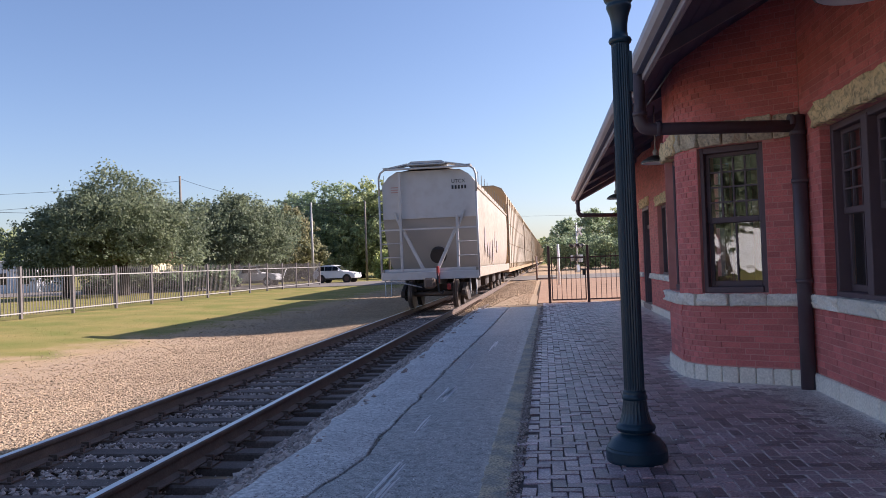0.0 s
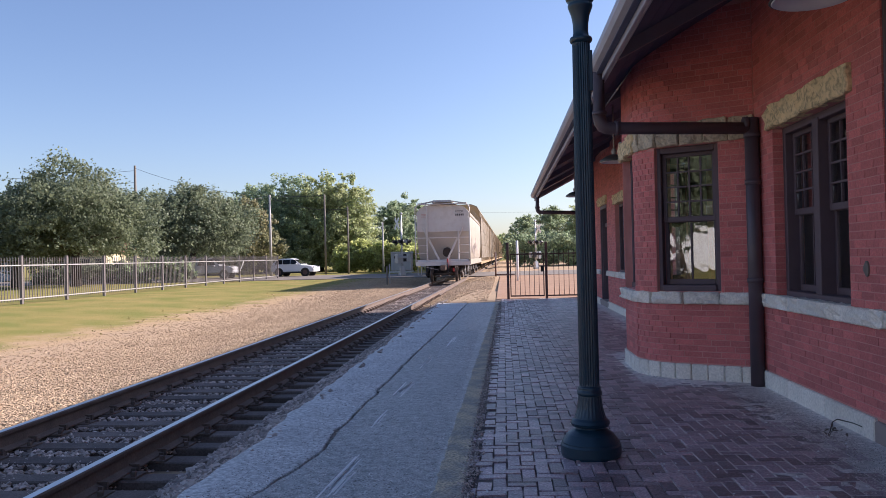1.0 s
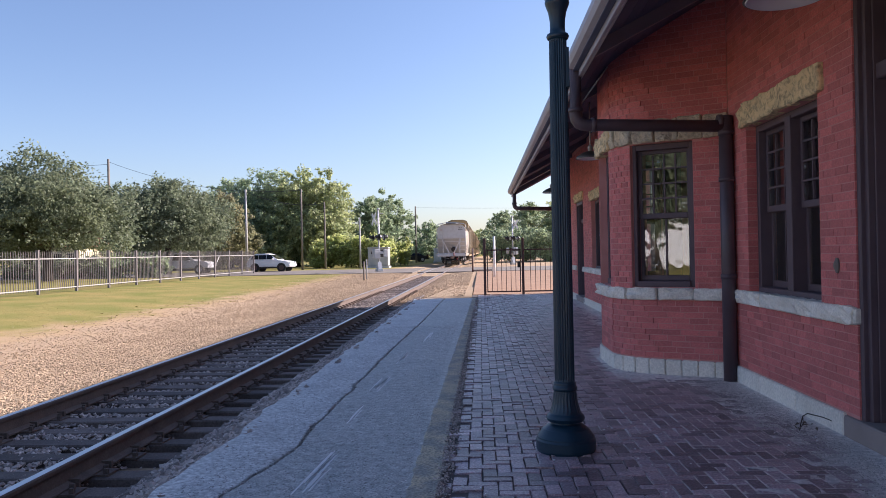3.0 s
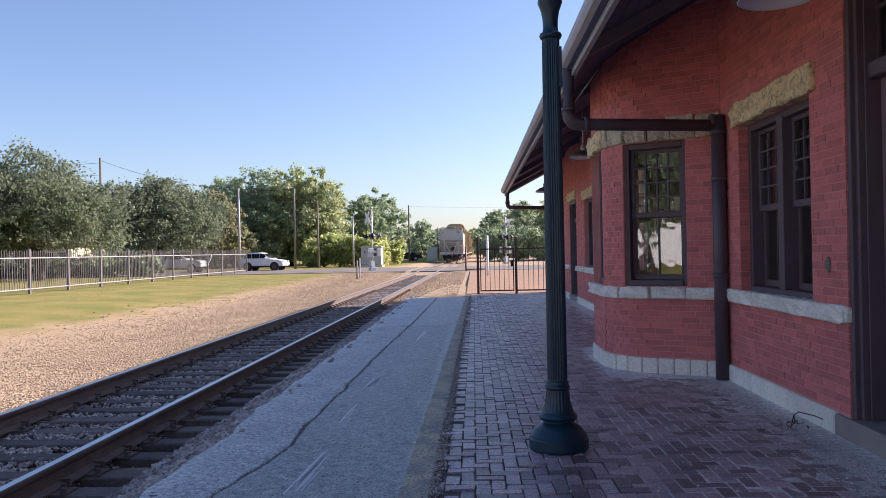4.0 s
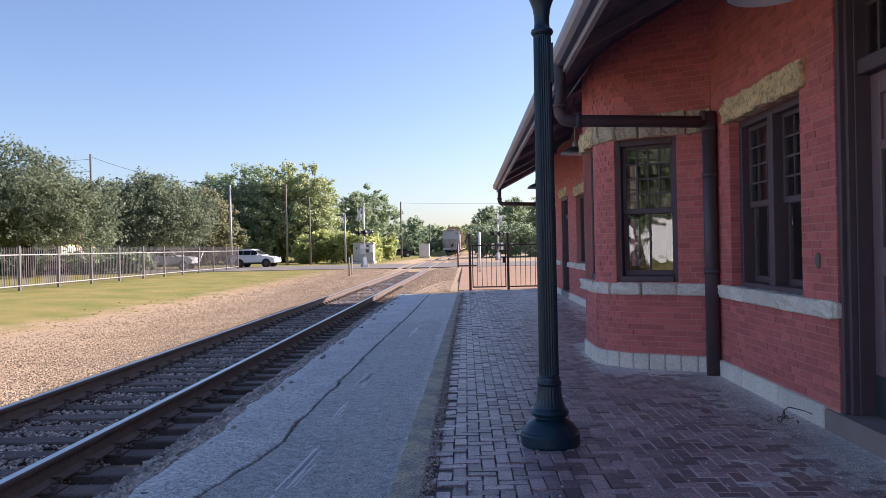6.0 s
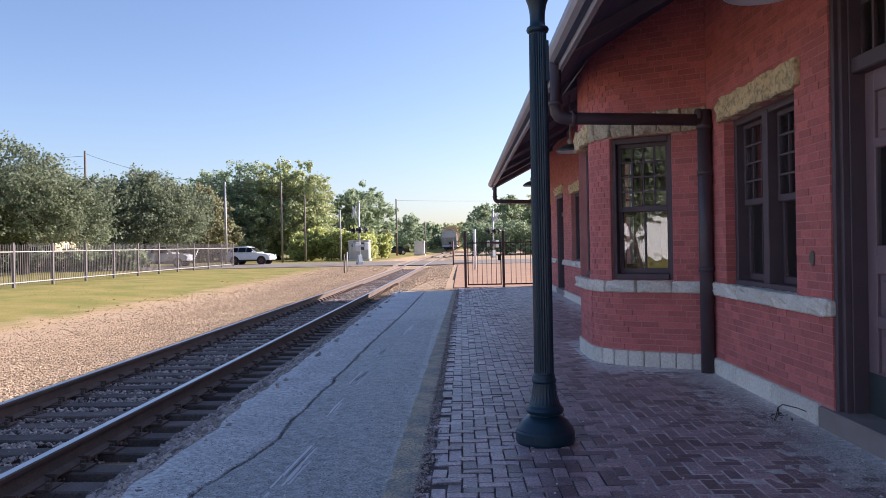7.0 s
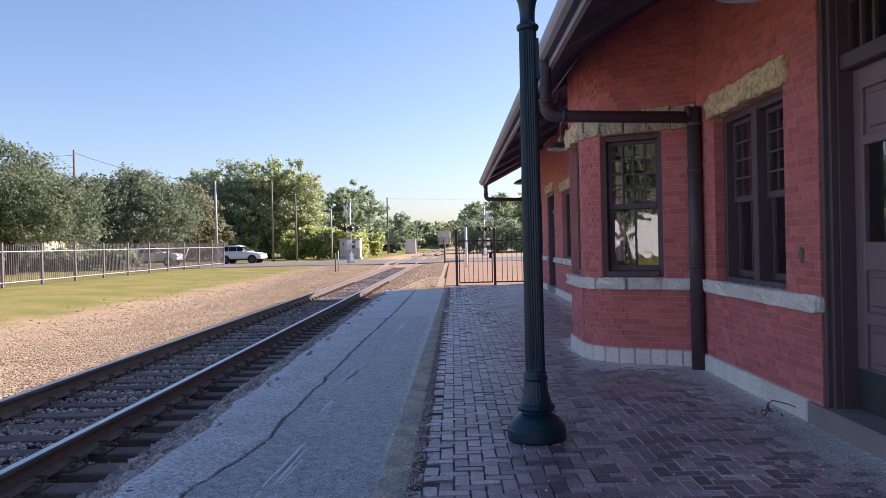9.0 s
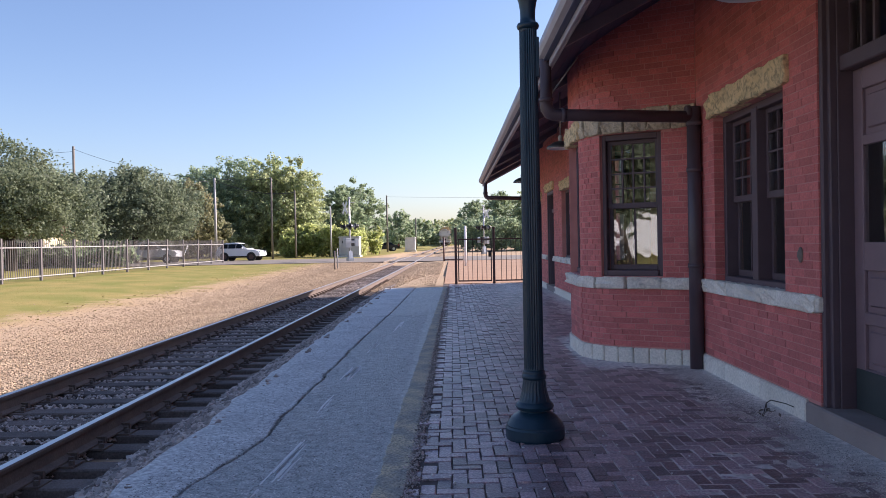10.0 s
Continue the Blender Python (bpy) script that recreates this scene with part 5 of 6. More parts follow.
    for s in (-1, 1):
        for k in range(4):
            bm = bmesh.new()
            box(bm, (s * 0.75, 3.2 + 3.9 * k, 0.78), (1.1, 1.3, 0.5), 0.06)
            part("outlet_gate", bm, M_CARDARK, c)
    # faded spray-painted blotches low on the sunny side, as plain shapes
    rng = random.Random(5)
    for k in range(6):
        bm = bmesh.new()
        y, z, w, h = 3.2 + 1.3 * k + rng.uniform(-0.2, 0.2), rng.uniform(1.85, 2.4), rng.uniform(0.25, 0.55), rng.uniform(0.25, 0.6)
        pts = [(y + math.cos(a) * w * rng.uniform(0.6, 1.1), z + math.sin(a) * h * rng.uniform(0.6, 1.1)) for a in (6.283 * i / 9 for i in range(9))]
        prism(bm, pts, 0, 1.576, 1.583)
        part("spray_mark", bm, surf("faded_spray_paint", (0.25, 0.215, 0.22), (0.33, 0.28, 0.25), 2.5, 12, 0.7, 0.0, spread=0.25) if k == 0 else bpy.data.materials["faded_spray_paint"], c)
    bm = bmesh.new()
    box(bm, (0, L / 2, 0.92), (0.5, L - 0.4, 0.24))
    part("centre_sill", bm, M_CARDARK, c)
    wheelset_truck(c, 1.75)
    wheelset_truck(c, L - 1.75)
    return c


def autorack_car():
    """Tall enclosed autorack: ribbed panel sides, arched roof, tan ends."""
    L = 27.4
    c = empty("autorack_car", TRACK, "tall tan autorack wagon with ribbed panel sides", "railcar", group="autoracks")
    bm = bmesh.new()
    prism(bm, [(-1.50, 1.0), (1.50, 1.0), (1.50, 5.25), (1.25, 5.68), (0.8, 5.86), (-0.8, 5.86), (-1.25, 5.68), (-1.50, 5.25)], 1, 0.5, L - 0.5)
    part("body", bm, M_RACK, c)
    for s in (-1, 1):
        for k in range(12):
            bm = bmesh.new()
            y = 0.6 + (L - 1.2) * (k + 0.5) / 12
            for j in range(3):
                box(bm, (s * 1.53, y, 1.9 + 1.15 * j), (0.05, (L - 1.2) / 12 - 0.08, 1.11), 0.0)
            part("side_panel", bm, M_GALV, c)
            bm = bmesh.new()
            box(bm, (s * 1.56, 0.6 + (L - 1.2) * k / 12, 3.1), (0.06, 0.06, 4.1))
            part("side_post", bm, M_RACK, c)
    bm = bmesh.new()
    box(bm, (0, L / 2, 0.95), (3.1, L, 0.25))
    part("deck_sill", bm, surf("tan_sill", (0.38, 0.25, 0.13), (0.30, 0.20, 0.11), 1.5, 40, 0.6, 0.1), c)
    bm = bmesh.new()
    prism(bm, [(-1.45, 1.2), (1.45, 1.2), (1.45, 5.2), (1.2, 5.61), (0.78, 5.80), (-0.78, 5.80), (-1.2, 5.61), (-1.45, 5.2)], 1, 0.42, 0.5)
    part("end_door", bm, surf("yellow_tan_door", (0.52, 0.34, 0.14), (0.44, 0.29, 0.13), 1.5, 40, 0.6, 0.1), c)
    wheelset_truck(c, 2.6)
    wheelset_truck(c, L - 2.6)
    return c


HOPPER = hopper_car()
RACKS = [autorack_car()]
for _ in range(8):
    RACKS.append(copy_thing(RACKS[0], TRACK))


# ---- trees ----
def leaf_cloud(name, blobs, n, size, material, parent, seed):
    """Leaves as small quads in distinct sprays on the lobes' shells, dense in each spray with dark gaps between."""
    rng = np.random.default_rng(seed)
    n, size = int(n * 1.35), size * 1.1
    blobs = np.array(blobs, float)       # x y z rx ry rz
    wts = blobs[:, 3] * blobs[:, 5]
    which = rng.choice(len(blobs), n // 44, p=wts / wts.sum())
    d = rng.normal(size=(len(which), 3))
    d /= np.linalg.norm(d, axis=1)[:, None]
    rad = rng.uniform(0.5, 1.1, len(which)) ** 0.5
    rad *= np.where(rng.uniform(size=len(which)) < 0.12, 1.18, 1.0)
    cl = blobs[which, :3] + d * rad[:, None] * blobs[which, 3:]
    cr = rng.uniform(0.28, 0.72, len(which)) * (blobs[which, 3] / 2.2) ** 0.5
    axis = d + rng.normal(size=d.shape) * 0.5 + np.array([0, 0, 0.15])
    axis /= np.linalg.norm(axis, axis=1)[:, None]
    idx = rng.integers(0, len(which), n)
    off = rng.normal(size=(n, 3))
    off /= np.linalg.norm(off, axis=1)[:, None]
    off *= rng.uniform(0.05, 1.0, n)[:, None] ** 0.5
    along = rng.uniform(-0.8, 1.3, n)[:, None]
    p = cl[idx] + off * cr[idx, None] * np.array([1.1, 1.1, 0.75]) + axis[idx] * along * cr[idx, None]
    p[:, 2] = np.maximum(p[:, 2], 0.05)
    nrm = off * 0.7 + rng.normal(size=(n, 3)) * 0.5 + np.array([0, 0, 0.45])
    a = np.cross(nrm, rng.normal(size=(n, 3)))
    a /= np.linalg.norm(a, axis=1)[:, None]
    b = np.cross(nrm, a)
    b /= np.linalg.norm(b, axis=1)[:, None]
    s = rng.uniform(0.6, 1.4, n)[:, None] * size
    a, b = a * s, b * s * 0.6
    v = np.stack([p - a, p + b, p + a, p - b], 1).reshape(-1, 3)
    return soup(name, v, np.arange(n * 4).reshape(-1, 4), material, parent)


def tree(name, x, y, h, w, label, material, seed, n=9000, trunk=0.28, low=0.2, lobes=9, size=0.16, clear=0.0):
    rng = random.Random(seed)
    h, w = h * 1.07, w * 1.18
    t = empty(name, pose(x, y, 0), label, "tree", group="trees beyond the fence")
    blobs = []
    base = max(low, 0.1)
    for ring, (zf, rf, bf, count) in enumerate(((base + 0.10, 0.34, 0.19, lobes), (base + 0.30, 0.33, 0.20, lobes), (0.66, 0.22, 0.19, max(5, lobes - 4)), (0.80, 0.09, 0.16, 4))):
        for k in range(count):
            a = 2 * math.pi * (k + 0.5 * ring + rng.uniform(-0.3, 0.3)) / count
            rr = rf * w * rng.uniform(0.82, 1.12)
            br = w * bf * rng.uniform(0.75, 1.15)
            blobs.append((math.cos(a) * rr, math.sin(a) * rr, h * zf * rng.uniform(0.93, 1.06), br, br, h * 0.155 * rng.uniform(0.8, 1.2)))
    bm = bmesh.new()
    fork = h * max(0.22, low)
    tube(bm, [(0, 0, -0.1), (0.03, 0.02, fork * 0.5), (0.0, 0.05, fork)], [trunk * 1.25, trunk, trunk * 0.8], 10)
    part("trunk", bm, M_BARK, t)
    for k, b in enumerate(blobs[::3]):
        m = Vector((b[0] * 0.45, b[1] * 0.45, fork + (b[2] - fork) * 0.35 + 0.2))
        bm = bmesh.new()
        tube(bm, [(0, 0, fork * rng.uniform(0.8, 1.0)), m, (b[0] * 0.9, b[1] * 0.9, b[2])], [trunk * 0.5, trunk * 0.32, trunk * 0.1], 6)
        part("limb", bm, M_BARK, t)
    leaf_cloud("crown", blobs, n, size, material, t, seed)
    return t


OAK, ELM = "live_oak", "elm_tree"
tree(OAK, -31.2, 55.0, 8.5, 9.8, "broad dark green live oak behind the fence", M_LEAF, 1, 46000, 0.34, 0.30, 13, 0.095)
tree(OAK, -35.2, 54.0, 7.0, 6.6, "dark green oak at the lawn's edge behind the fence", M_LEAF, 2, 20000, 0.3, 0.28, 9, 0.1)
tree(OAK, -28.9, 71.0, 8.7, 9.2, "round dark green oak behind the fence", M_LEAF, 3, 42000, 0.32, 0.31, 12, 0.105)
tree(ELM, -43.0, 84.0, 9.2, 9.0, "light green elm behind the oaks", M_LEAF2, 4, 18000, 0.3, 0.1, 9, 0.13)
tree(ELM, -33.5, 104.0, 11.3, 9.5, "dark green elm beyond the road", M_LEAF2, 11, 24000, 0.3, 0.06, 9, 0.14)
tree(ELM, -28.3, 101.0, 11.7, 9.4, "tall dark green elm beyond the road", M_LEAF2, 5, 27000, 0.35, 0.06, 11, 0.14)
tree(ELM, -23.6, 100.0, 11.9, 9.4, "tall leafy elm beyond the road", M_LEAF3, 6, 30000, 0.35, 0.05, 12, 0.14)
tree(ELM, -19.6, 99.0, 11.6, 8.0, "yellowing elm beyond the road", M_LEAF3, 7, 22000, 0.3, 0.05, 11, 0.14)
tree(ELM, -16.2, 112.0, 9.0, 6.5, "green tree beyond the road", M_LEAF2, 12, 16000, 0.3, 0.05, 9, 0.15)
tree(ELM, -14.4, 121.0, 10.6, 7.6, "airy light green tree past the crossing", M_LEAF2, 8, 14000, 0.3, 0.2, 10, 0.15)
tree(ELM, -29.6, 91.0, 8.6, 6.0, "rust-tinged small elm between the oaks and elms", M_LEAF4, 13, 16000, 0.25, 0.06, 9, 0.13)
tree(ELM, -66.0, 90.0, 7.4, 8.0, "pale green elm beyond the white building", M_LEAF3, 14, 9000, 0.25, 0.05, 8, 0.17)
tree(ELM, -48.0, 108.0, 10.0, 13.0, "green tree in the back row", M_LEAF2, 9, 9000, 0.3, 0.1, 9, 0.2)
tree(ELM, -12.0, 175.0, 7.6, 9.0, "small round tree far along the track", M_LEAF2, 10, 7000, 0.3, 0.06, 9, 0.2)
for k, (x, y, h, w, mt) in enumerate([(-9, 235, 7.5, 10, M_LEAF2), (1, 300, 10, 16, M_LEAF3), (-9, 330, 10, 18, M_LEAF3), (-18, 310, 11, 18, M_LEAF2), (9, 270, 11, 14, M_LEAF2)]):
    tree("far_tree", x, y, h, w, "hazy green tree where the track fades out", mt, 20 + k, 5000, 0.3, 0.03, 8, 0.3)
tree(ELM, 4.6, 172.0, 9.7, 7.2, "dark green tree past the crossing", M_LEAF2, 34, 18000, 0.3, 0.03, 9, 0.14)
tree(ELM, 9.6, 150.0, 9.8, 8.6, "green tree past the crossing behind the gate", M_LEAF2, 31, 22000, 0.3, 0.03, 9, 0.15)
tree(ELM, 12.5, 112.0, 9.2, 8.0, "light green tree past the crossing behind the gate", M_LEAF3, 32, 22000, 0.3, 0.03, 9, 0.15)
tree(ELM, 19.5, 120.0, 10.0, 10.0, "green tree beyond the depot", M_LEAF2, 33, 8000, 0.3, 0.03, 9, 0.18)


# trees along the street behind, mirrored in the bay's panes
tree(OAK, -37.0, -40.0, 15.0, 15.0, "tall dark green oak behind the white building", M_LEAF, 51, 9000, 0.4, 0.1, 9, 0.3)
tree(OAK, -47.0, -30.0, 14.0, 14.0, "broad dark green oak behind the white building", M_LEAF, 52, 9000, 0.4, 0.1, 9, 0.3)
tree(OAK, -27.0, -50.0, 15.0, 14.0, "dark green oak beyond the white building", M_LEAF, 53, 8000, 0.4, 0.1, 9, 0.3)
tree(OAK, -21.0, -13.0, 7.5, 7.0, "spreading oak before the white building", M_LEAF, 54, 9000, 0.28, 0.4, 8, 0.14)


def hedge(name, x, y, length, depth, h, label, material, seed, n):
    t = empty(name, pose(x, y, 0), label, "shrub", group="roadside shrubs")
    rng = random.Random(seed)
    blobs = [(length * (k / 7 - 0.5) + rng.uniform(-0.3, 0.3), rng.uniform(-0.4, 0.4) * depth, h * rng.uniform(0.35, 0.6), length / 9, depth / 2, h * rng.uniform(0.3, 0.42)) for k in range(8)]
    leaf_cloud("leaves", blobs, n, 0.14, material, t, seed)
    for b in blobs:
        bm = bmesh.new()
        tube(bm, [(b[0], b[1], 0), (b[0] + 0.1, b[1], b[2])], [0.05, 0.02], 5)
        part("stem", bm, M_BARK, t)


hedge("shrub", -14.3, 88.0, 7.6, 3.0, 3.7, "bright green roadside shrubs", M_HEDGE, 41, 22000)
hedge("shrub", -10.8, 96.0, 3.2, 3.0, 3.4, "bright green shrubs by the signal case", M_HEDGE, 42, 7000)
hedge("shrub", -27.3, 60.0, 4.6, 1.5, 1.5, "low shrubs behind the fence", M_LEAF2, 43, 3500)
hedge("shrub", -33.4, 61.0, 7.0, 1.6, 1.5, "low dark shrubs beneath the oaks behind the fence", M_LEAF, 49, 6000)
hedge("shrub", -33.0, 92.0, 16.0, 4.0, 3.6, "dense undergrowth beneath the trees", M_LEAF3, 44, 7000)
hedge("shrub", -22.0, 108.0, 18.0, 4.0, 4.2, "dense undergrowth beneath the elms", M_LEAF3, 45, 6000)
hedge("shrub", 13.0, 106.0, 21.0, 5.0, 4.6, "dense bushes beyond the crossing", M_LEAF2, 46, 16000)
hedge("shrub", -3.0, 330.0, 60.0, 6.0, 7.0, "dense far thicket beyond the line", M_LEAF2, 48, 12000)
hedge("shrub", -60.0, 100.0, 40.0, 6.0, 7.0, "distant thicket of green trees", M_LEAF2, 47, 5000)


# ---- crossing, poles and street things ----
def crossing_signal(name, m, label):
    """Mast with crossbuck, light pairs facing both ways, a bell, gate mechanism and base; local -y is its front."""
    s = empty(name, m, label, "crossing signal", group="crossing signals")
    bm = bmesh.new()
    tube(bm, [(0, 0, 0), (0, 0, 5.1)], 0.07, 10)
    part("mast", bm, M_ALU, s)
    bm = bmesh.new()
    box(bm, (0, 0, 0.12), (0.5, 0.5, 0.24), 0.02)
    prism(bm, [(-0.24, 0.2), (0.24, 0.2), (0.1, 0.80), (-0.1, 0.80)], 1, -0.16, 0.16)
    part("mast_base", bm, M_ALU, s)
    for a in (45, -45):
        bm = bmesh.new()
        box(bm, (0, 0, 0), (1.26, 0.02, 0.25), 0.004, Matrix.Translation((0, -0.38 if a > 0 else -0.405, 4.3)) @ Euler((0, radians(a), 0)).to_matrix().to_4x4())
        part("crossbuck_blade", bm, M_WHITE, s)
    bm = bmesh.new()
    box(bm, (0, -0.2, 4.3), (0.06, 0.36, 0.06))
    part("sign_bracket", bm, M_ALU, s)
    bm = bmesh.new()
    box(bm, (0, 0.22, 4.78), (0.05, 0.44, 0.05))
    part("side_arm", bm, M_ALU, s)
    bm = bmesh.new()
    box(bm, (0, -0.09, 2.8), (1.5, 0.07, 0.07), 0.01)
    box(bm, (0, 0, 2.95), (0.12, 0.5, 0.10), 0.01)
    part("cross_arm", bm, M_ALU, s)
    for x in (-0.62, 0.62):
        for f in (-1, 1):
            bm = bmesh.new()
            tube(bm, [(x, f * 0.20, 2.8), (x, f * 0.23, 2.8)], 0.27, 20)
            tube(bm, [(x, f * 0.23, 2.8), (x, f * 0.52, 2.86)], [0.14, 0.12], 14)
            unit = part("light_unit", bm, M_BLACKPAINT, s)
            bm = bmesh.new()
            tube(bm, [(x, f * 0.08, 2.8), (x, f * 0.20, 2.8)], 0.13, 12)
            part("light_housing", bm, M_ALU, unit)
            bm = bmesh.new()
            tube(bm, [(x, f * 0.525, 2.86), (x, f * 0.53, 2.86)], 0.11, 14)
            part("lens", bm, M_LENS, unit)
    bm = bmesh.new()
    box(bm, (0.0, -0.25, 1.45), (0.62, 0.50, 0.78), 0.04)
    part("gate_mechanism", bm, M_ALU, s)
    for f in (-1, 1):
        bm = bmesh.new()
        box(bm, (f * 0.37, -0.05, 1.55), (0.07, 1.0, 0.20), 0.02)
        box(bm, (f * 0.37, 0.42, 1.50), (0.16, 0.30, 0.62), 0.03)
        part("counterweight", bm, M_BLACKPAINT if f < 0 else M_ALU, s)
    bm = bmesh.new()
    tube(bm, [(0, 0, 5.08), (0, 0, 5.22)], [0.16, 0.07], 14)
    part("bell", bm, M_ALU, s)
    return s


crossing_signal("crossing_signal", pose(-8.33, 63.8, 0, 0, 0, -60), "aluminium crossing signal with white crossbuck and raised gate gear")
crossing_signal("crossing_signal", pose(3.42, 84.0, 0, 0, 0, 120), "aluminium crossing signal with crossbuck beyond the gate")


def cabinet(name, m, w, d, h, label, material):
    c = empty(name, m, label, "signal cabinet")
    bm = bmesh.new()
    box(bm, (0, 0, h / 2 + 0.1), (w, d, h - 0.2), 0.02)
    part("case", bm, material, c)
    bm = bmesh.new()
    prism(bm, [(-w / 2 - 0.08, h), (w / 2 + 0.08, h), (w / 2, h + 0.14), (-w / 2, h + 0.14)], 1, -d / 2 - 0.08, d / 2 + 0.08)
    part("lid", bm, material, c)
    bm = bmesh.new()
    box(bm, (0, 0, 0.05), (w + 0.2, d + 0.2, 0.2))
    part("plinth", bm, M_EDGE, c)
    bm = bmesh.new()
    box(bm, (0.05, -d / 2 - 0.012, h / 2 + 0.1), (w * 0.55, 0.02, h * 0.75), 0.004)
    part("door", bm, material, c)


cabinet("signal_cabinet", pose(-10.7, 82.0, 0), 2.1, 1.8, 2.0, "pale grey metal signal cabinet near the crossing", surf("cabinet_grey", (0.45, 0.45, 0.43), (0.38, 0.38, 0.37), 2, 60, 0.5, 0.05))
cabinet("white_cabinet", pose(-6.3, 118.0, 0), 1.5, 1.5, 1.95, "white metal cabinet beyond the crossing", M_WHITE)


def utility_pole(x, y, h, label, r=0.12, arms=0, material=None, lean=0.0):
    p = empty("utility_pole", pose(x, y, 0, 0, lean, 0), label, "utility pole", group="utility poles")
    bm = bmesh.new()
    tube(bm, [(0, 0, -0.1), (0, 0, h)], [r * 1.2, r * 0.8], 8)
    part("pole", bm, material or M_POLE, p)
    for k in range(arms):
        bm = bmesh.new()
        box(bm, (0, 0, h - 0.5 - 0.8 * k), (2.0, 0.1, 0.1))
        part("cross_arm", bm, material or M_POLE, p)
        for s in (-0.9, -0.4, 0.4, 0.9):
            bm = bmesh.new()
            tube(bm, [(s, 0, h - 0.45 - 0.8 * k), (s, 0, h - 0.28 - 0.8 * k)], 0.05, 6)
            part("insulator", bm, M_STEELPOLE, p)
    return p


utility_pole(-23.6, 78.0, 8.2, "pale grey utility pole with a stay wire", 0.13, 0, M_STEELPOLE)
utility_pole(-18.4, 80.0, 8.3, "weathered wooden utility pole by the road", 0.10)
utility_pole(-16.2, 81.0, 7.0, "weathered wooden utility pole among the shrubs", 0.09)
utility_pole(-13.0, 84.0, 5.4, "pale grey pole by the road", 0.09, 0, M_STEELPOLE)
utility_pole(-9.9, 120.0, 8.6, "thin dark utility pole past the crossing", 0.13)
utility_pole(-43.5, 90.0, 13.2, "tall wooden utility pole behind the oaks", 0.17)
utility_pole(-6.9, 150.0, 6.0, "distant utility pole along the track", 0.12)


def cable(name, a, b, sag, r=0.014):
    bm = bmesh.new()
    a, b = Vector(a), Vector(b)
    tube(bm, [a.lerp(b, k / 14) - Vector((0, 0, 4 * sag * (k / 14) * (1 - k / 14))) for k in range(15)], r, 5)
    tagged(put(name, bm, M_BLACKPAINT), "thin dark overhead cable between the poles", "cable", group="overhead cables")


cable("overhead_cable", (-23.6, 78, 8.0), (-16.2, 81, 6.8), 0.6, 0.03)
cable("overhead_cable", (-23.6, 78, 8.15), (-18.4, 80, 8.2), 0.15, 0.025)
cable("overhead_cable", (-43.5, 90, 12.6), (-95, 75, 12.5), 1.2, 0.02)
cable("overhead_cable", (-43.5, 90, 11.2), (-95, 72, 9.6), 1.2, 0.02)
cable("overhead_cable", (-43.5, 90, 12.9), (-23.6, 78, 8.0), 0.6, 0.02)
cable("overhead_cable", (-23.6, 78, 7.9), (-60, 60, 8.4), 0.8, 0.02)
cable("overhead_cable", (-9.9, 120, 8.4), (40, 122, 8.6), 0.5, 0.013)
cable("stay_wire", (-23.6, 78, 7.6), (-26.0, 75.0, 0.2), 0.0, 0.025)
bm = bmesh.new()
tube(bm, [(-25.6, 75.5, 1.5), (-26.0, 75.0, 0.1)], 0.05, 8)
tagged(put("stay_guard", bm, M_WHITE), "white plastic guard on the stay wire", "wire guard")


def post(name, x, y, h, r, material, label, cap=None):
    p = empty(name, pose(x, y, 0), label, "post", group="posts by the track")
    bm = bmesh.new()
    tube(bm, [(0, 0, -0.3), (0, 0, h)], r, 10)
    part("shaft", bm, material, p)
    if cap:
        bm = bmesh.new()
        box(bm, (0, -0.02, h + cap / 2), (r * 2.4, r * 2.4, cap), 0.01)
        part("cap", bm, material, p)


post("marker_post", -7.15, 47.5, 1.02, 0.045, M_POLE, "weathered marker post beside the gravel")
post("marker_post", -7.2, 49.0, 1.15, 0.04, M_STEELPOLE, "pale marker post beside the gravel")
post("steel_post", -0.62, 58.0, 1.75, 0.06, M_GATE, "dark steel post at the crossing")
post("white_post", 0.78, 46.0, 2.35, 0.07, M_WHITE, "white painted post behind the gate")
post("white_post", 4.2, 44.0, 1.9, 0.09, M_WHITE, "white painted post behind the gate")
post("white_post", 5.1, 52.0, 1.7, 0.09, M_WHITE, "white painted post by the crossing")
bm = bmesh.new()
box(bm, (0.1, 58.0, 0.10), (1.4, 0.08, 0.08), 0.01)
tagged(put("low_rail", bm, M_GATE), "low dark steel rail at the crossing's edge", "rail")


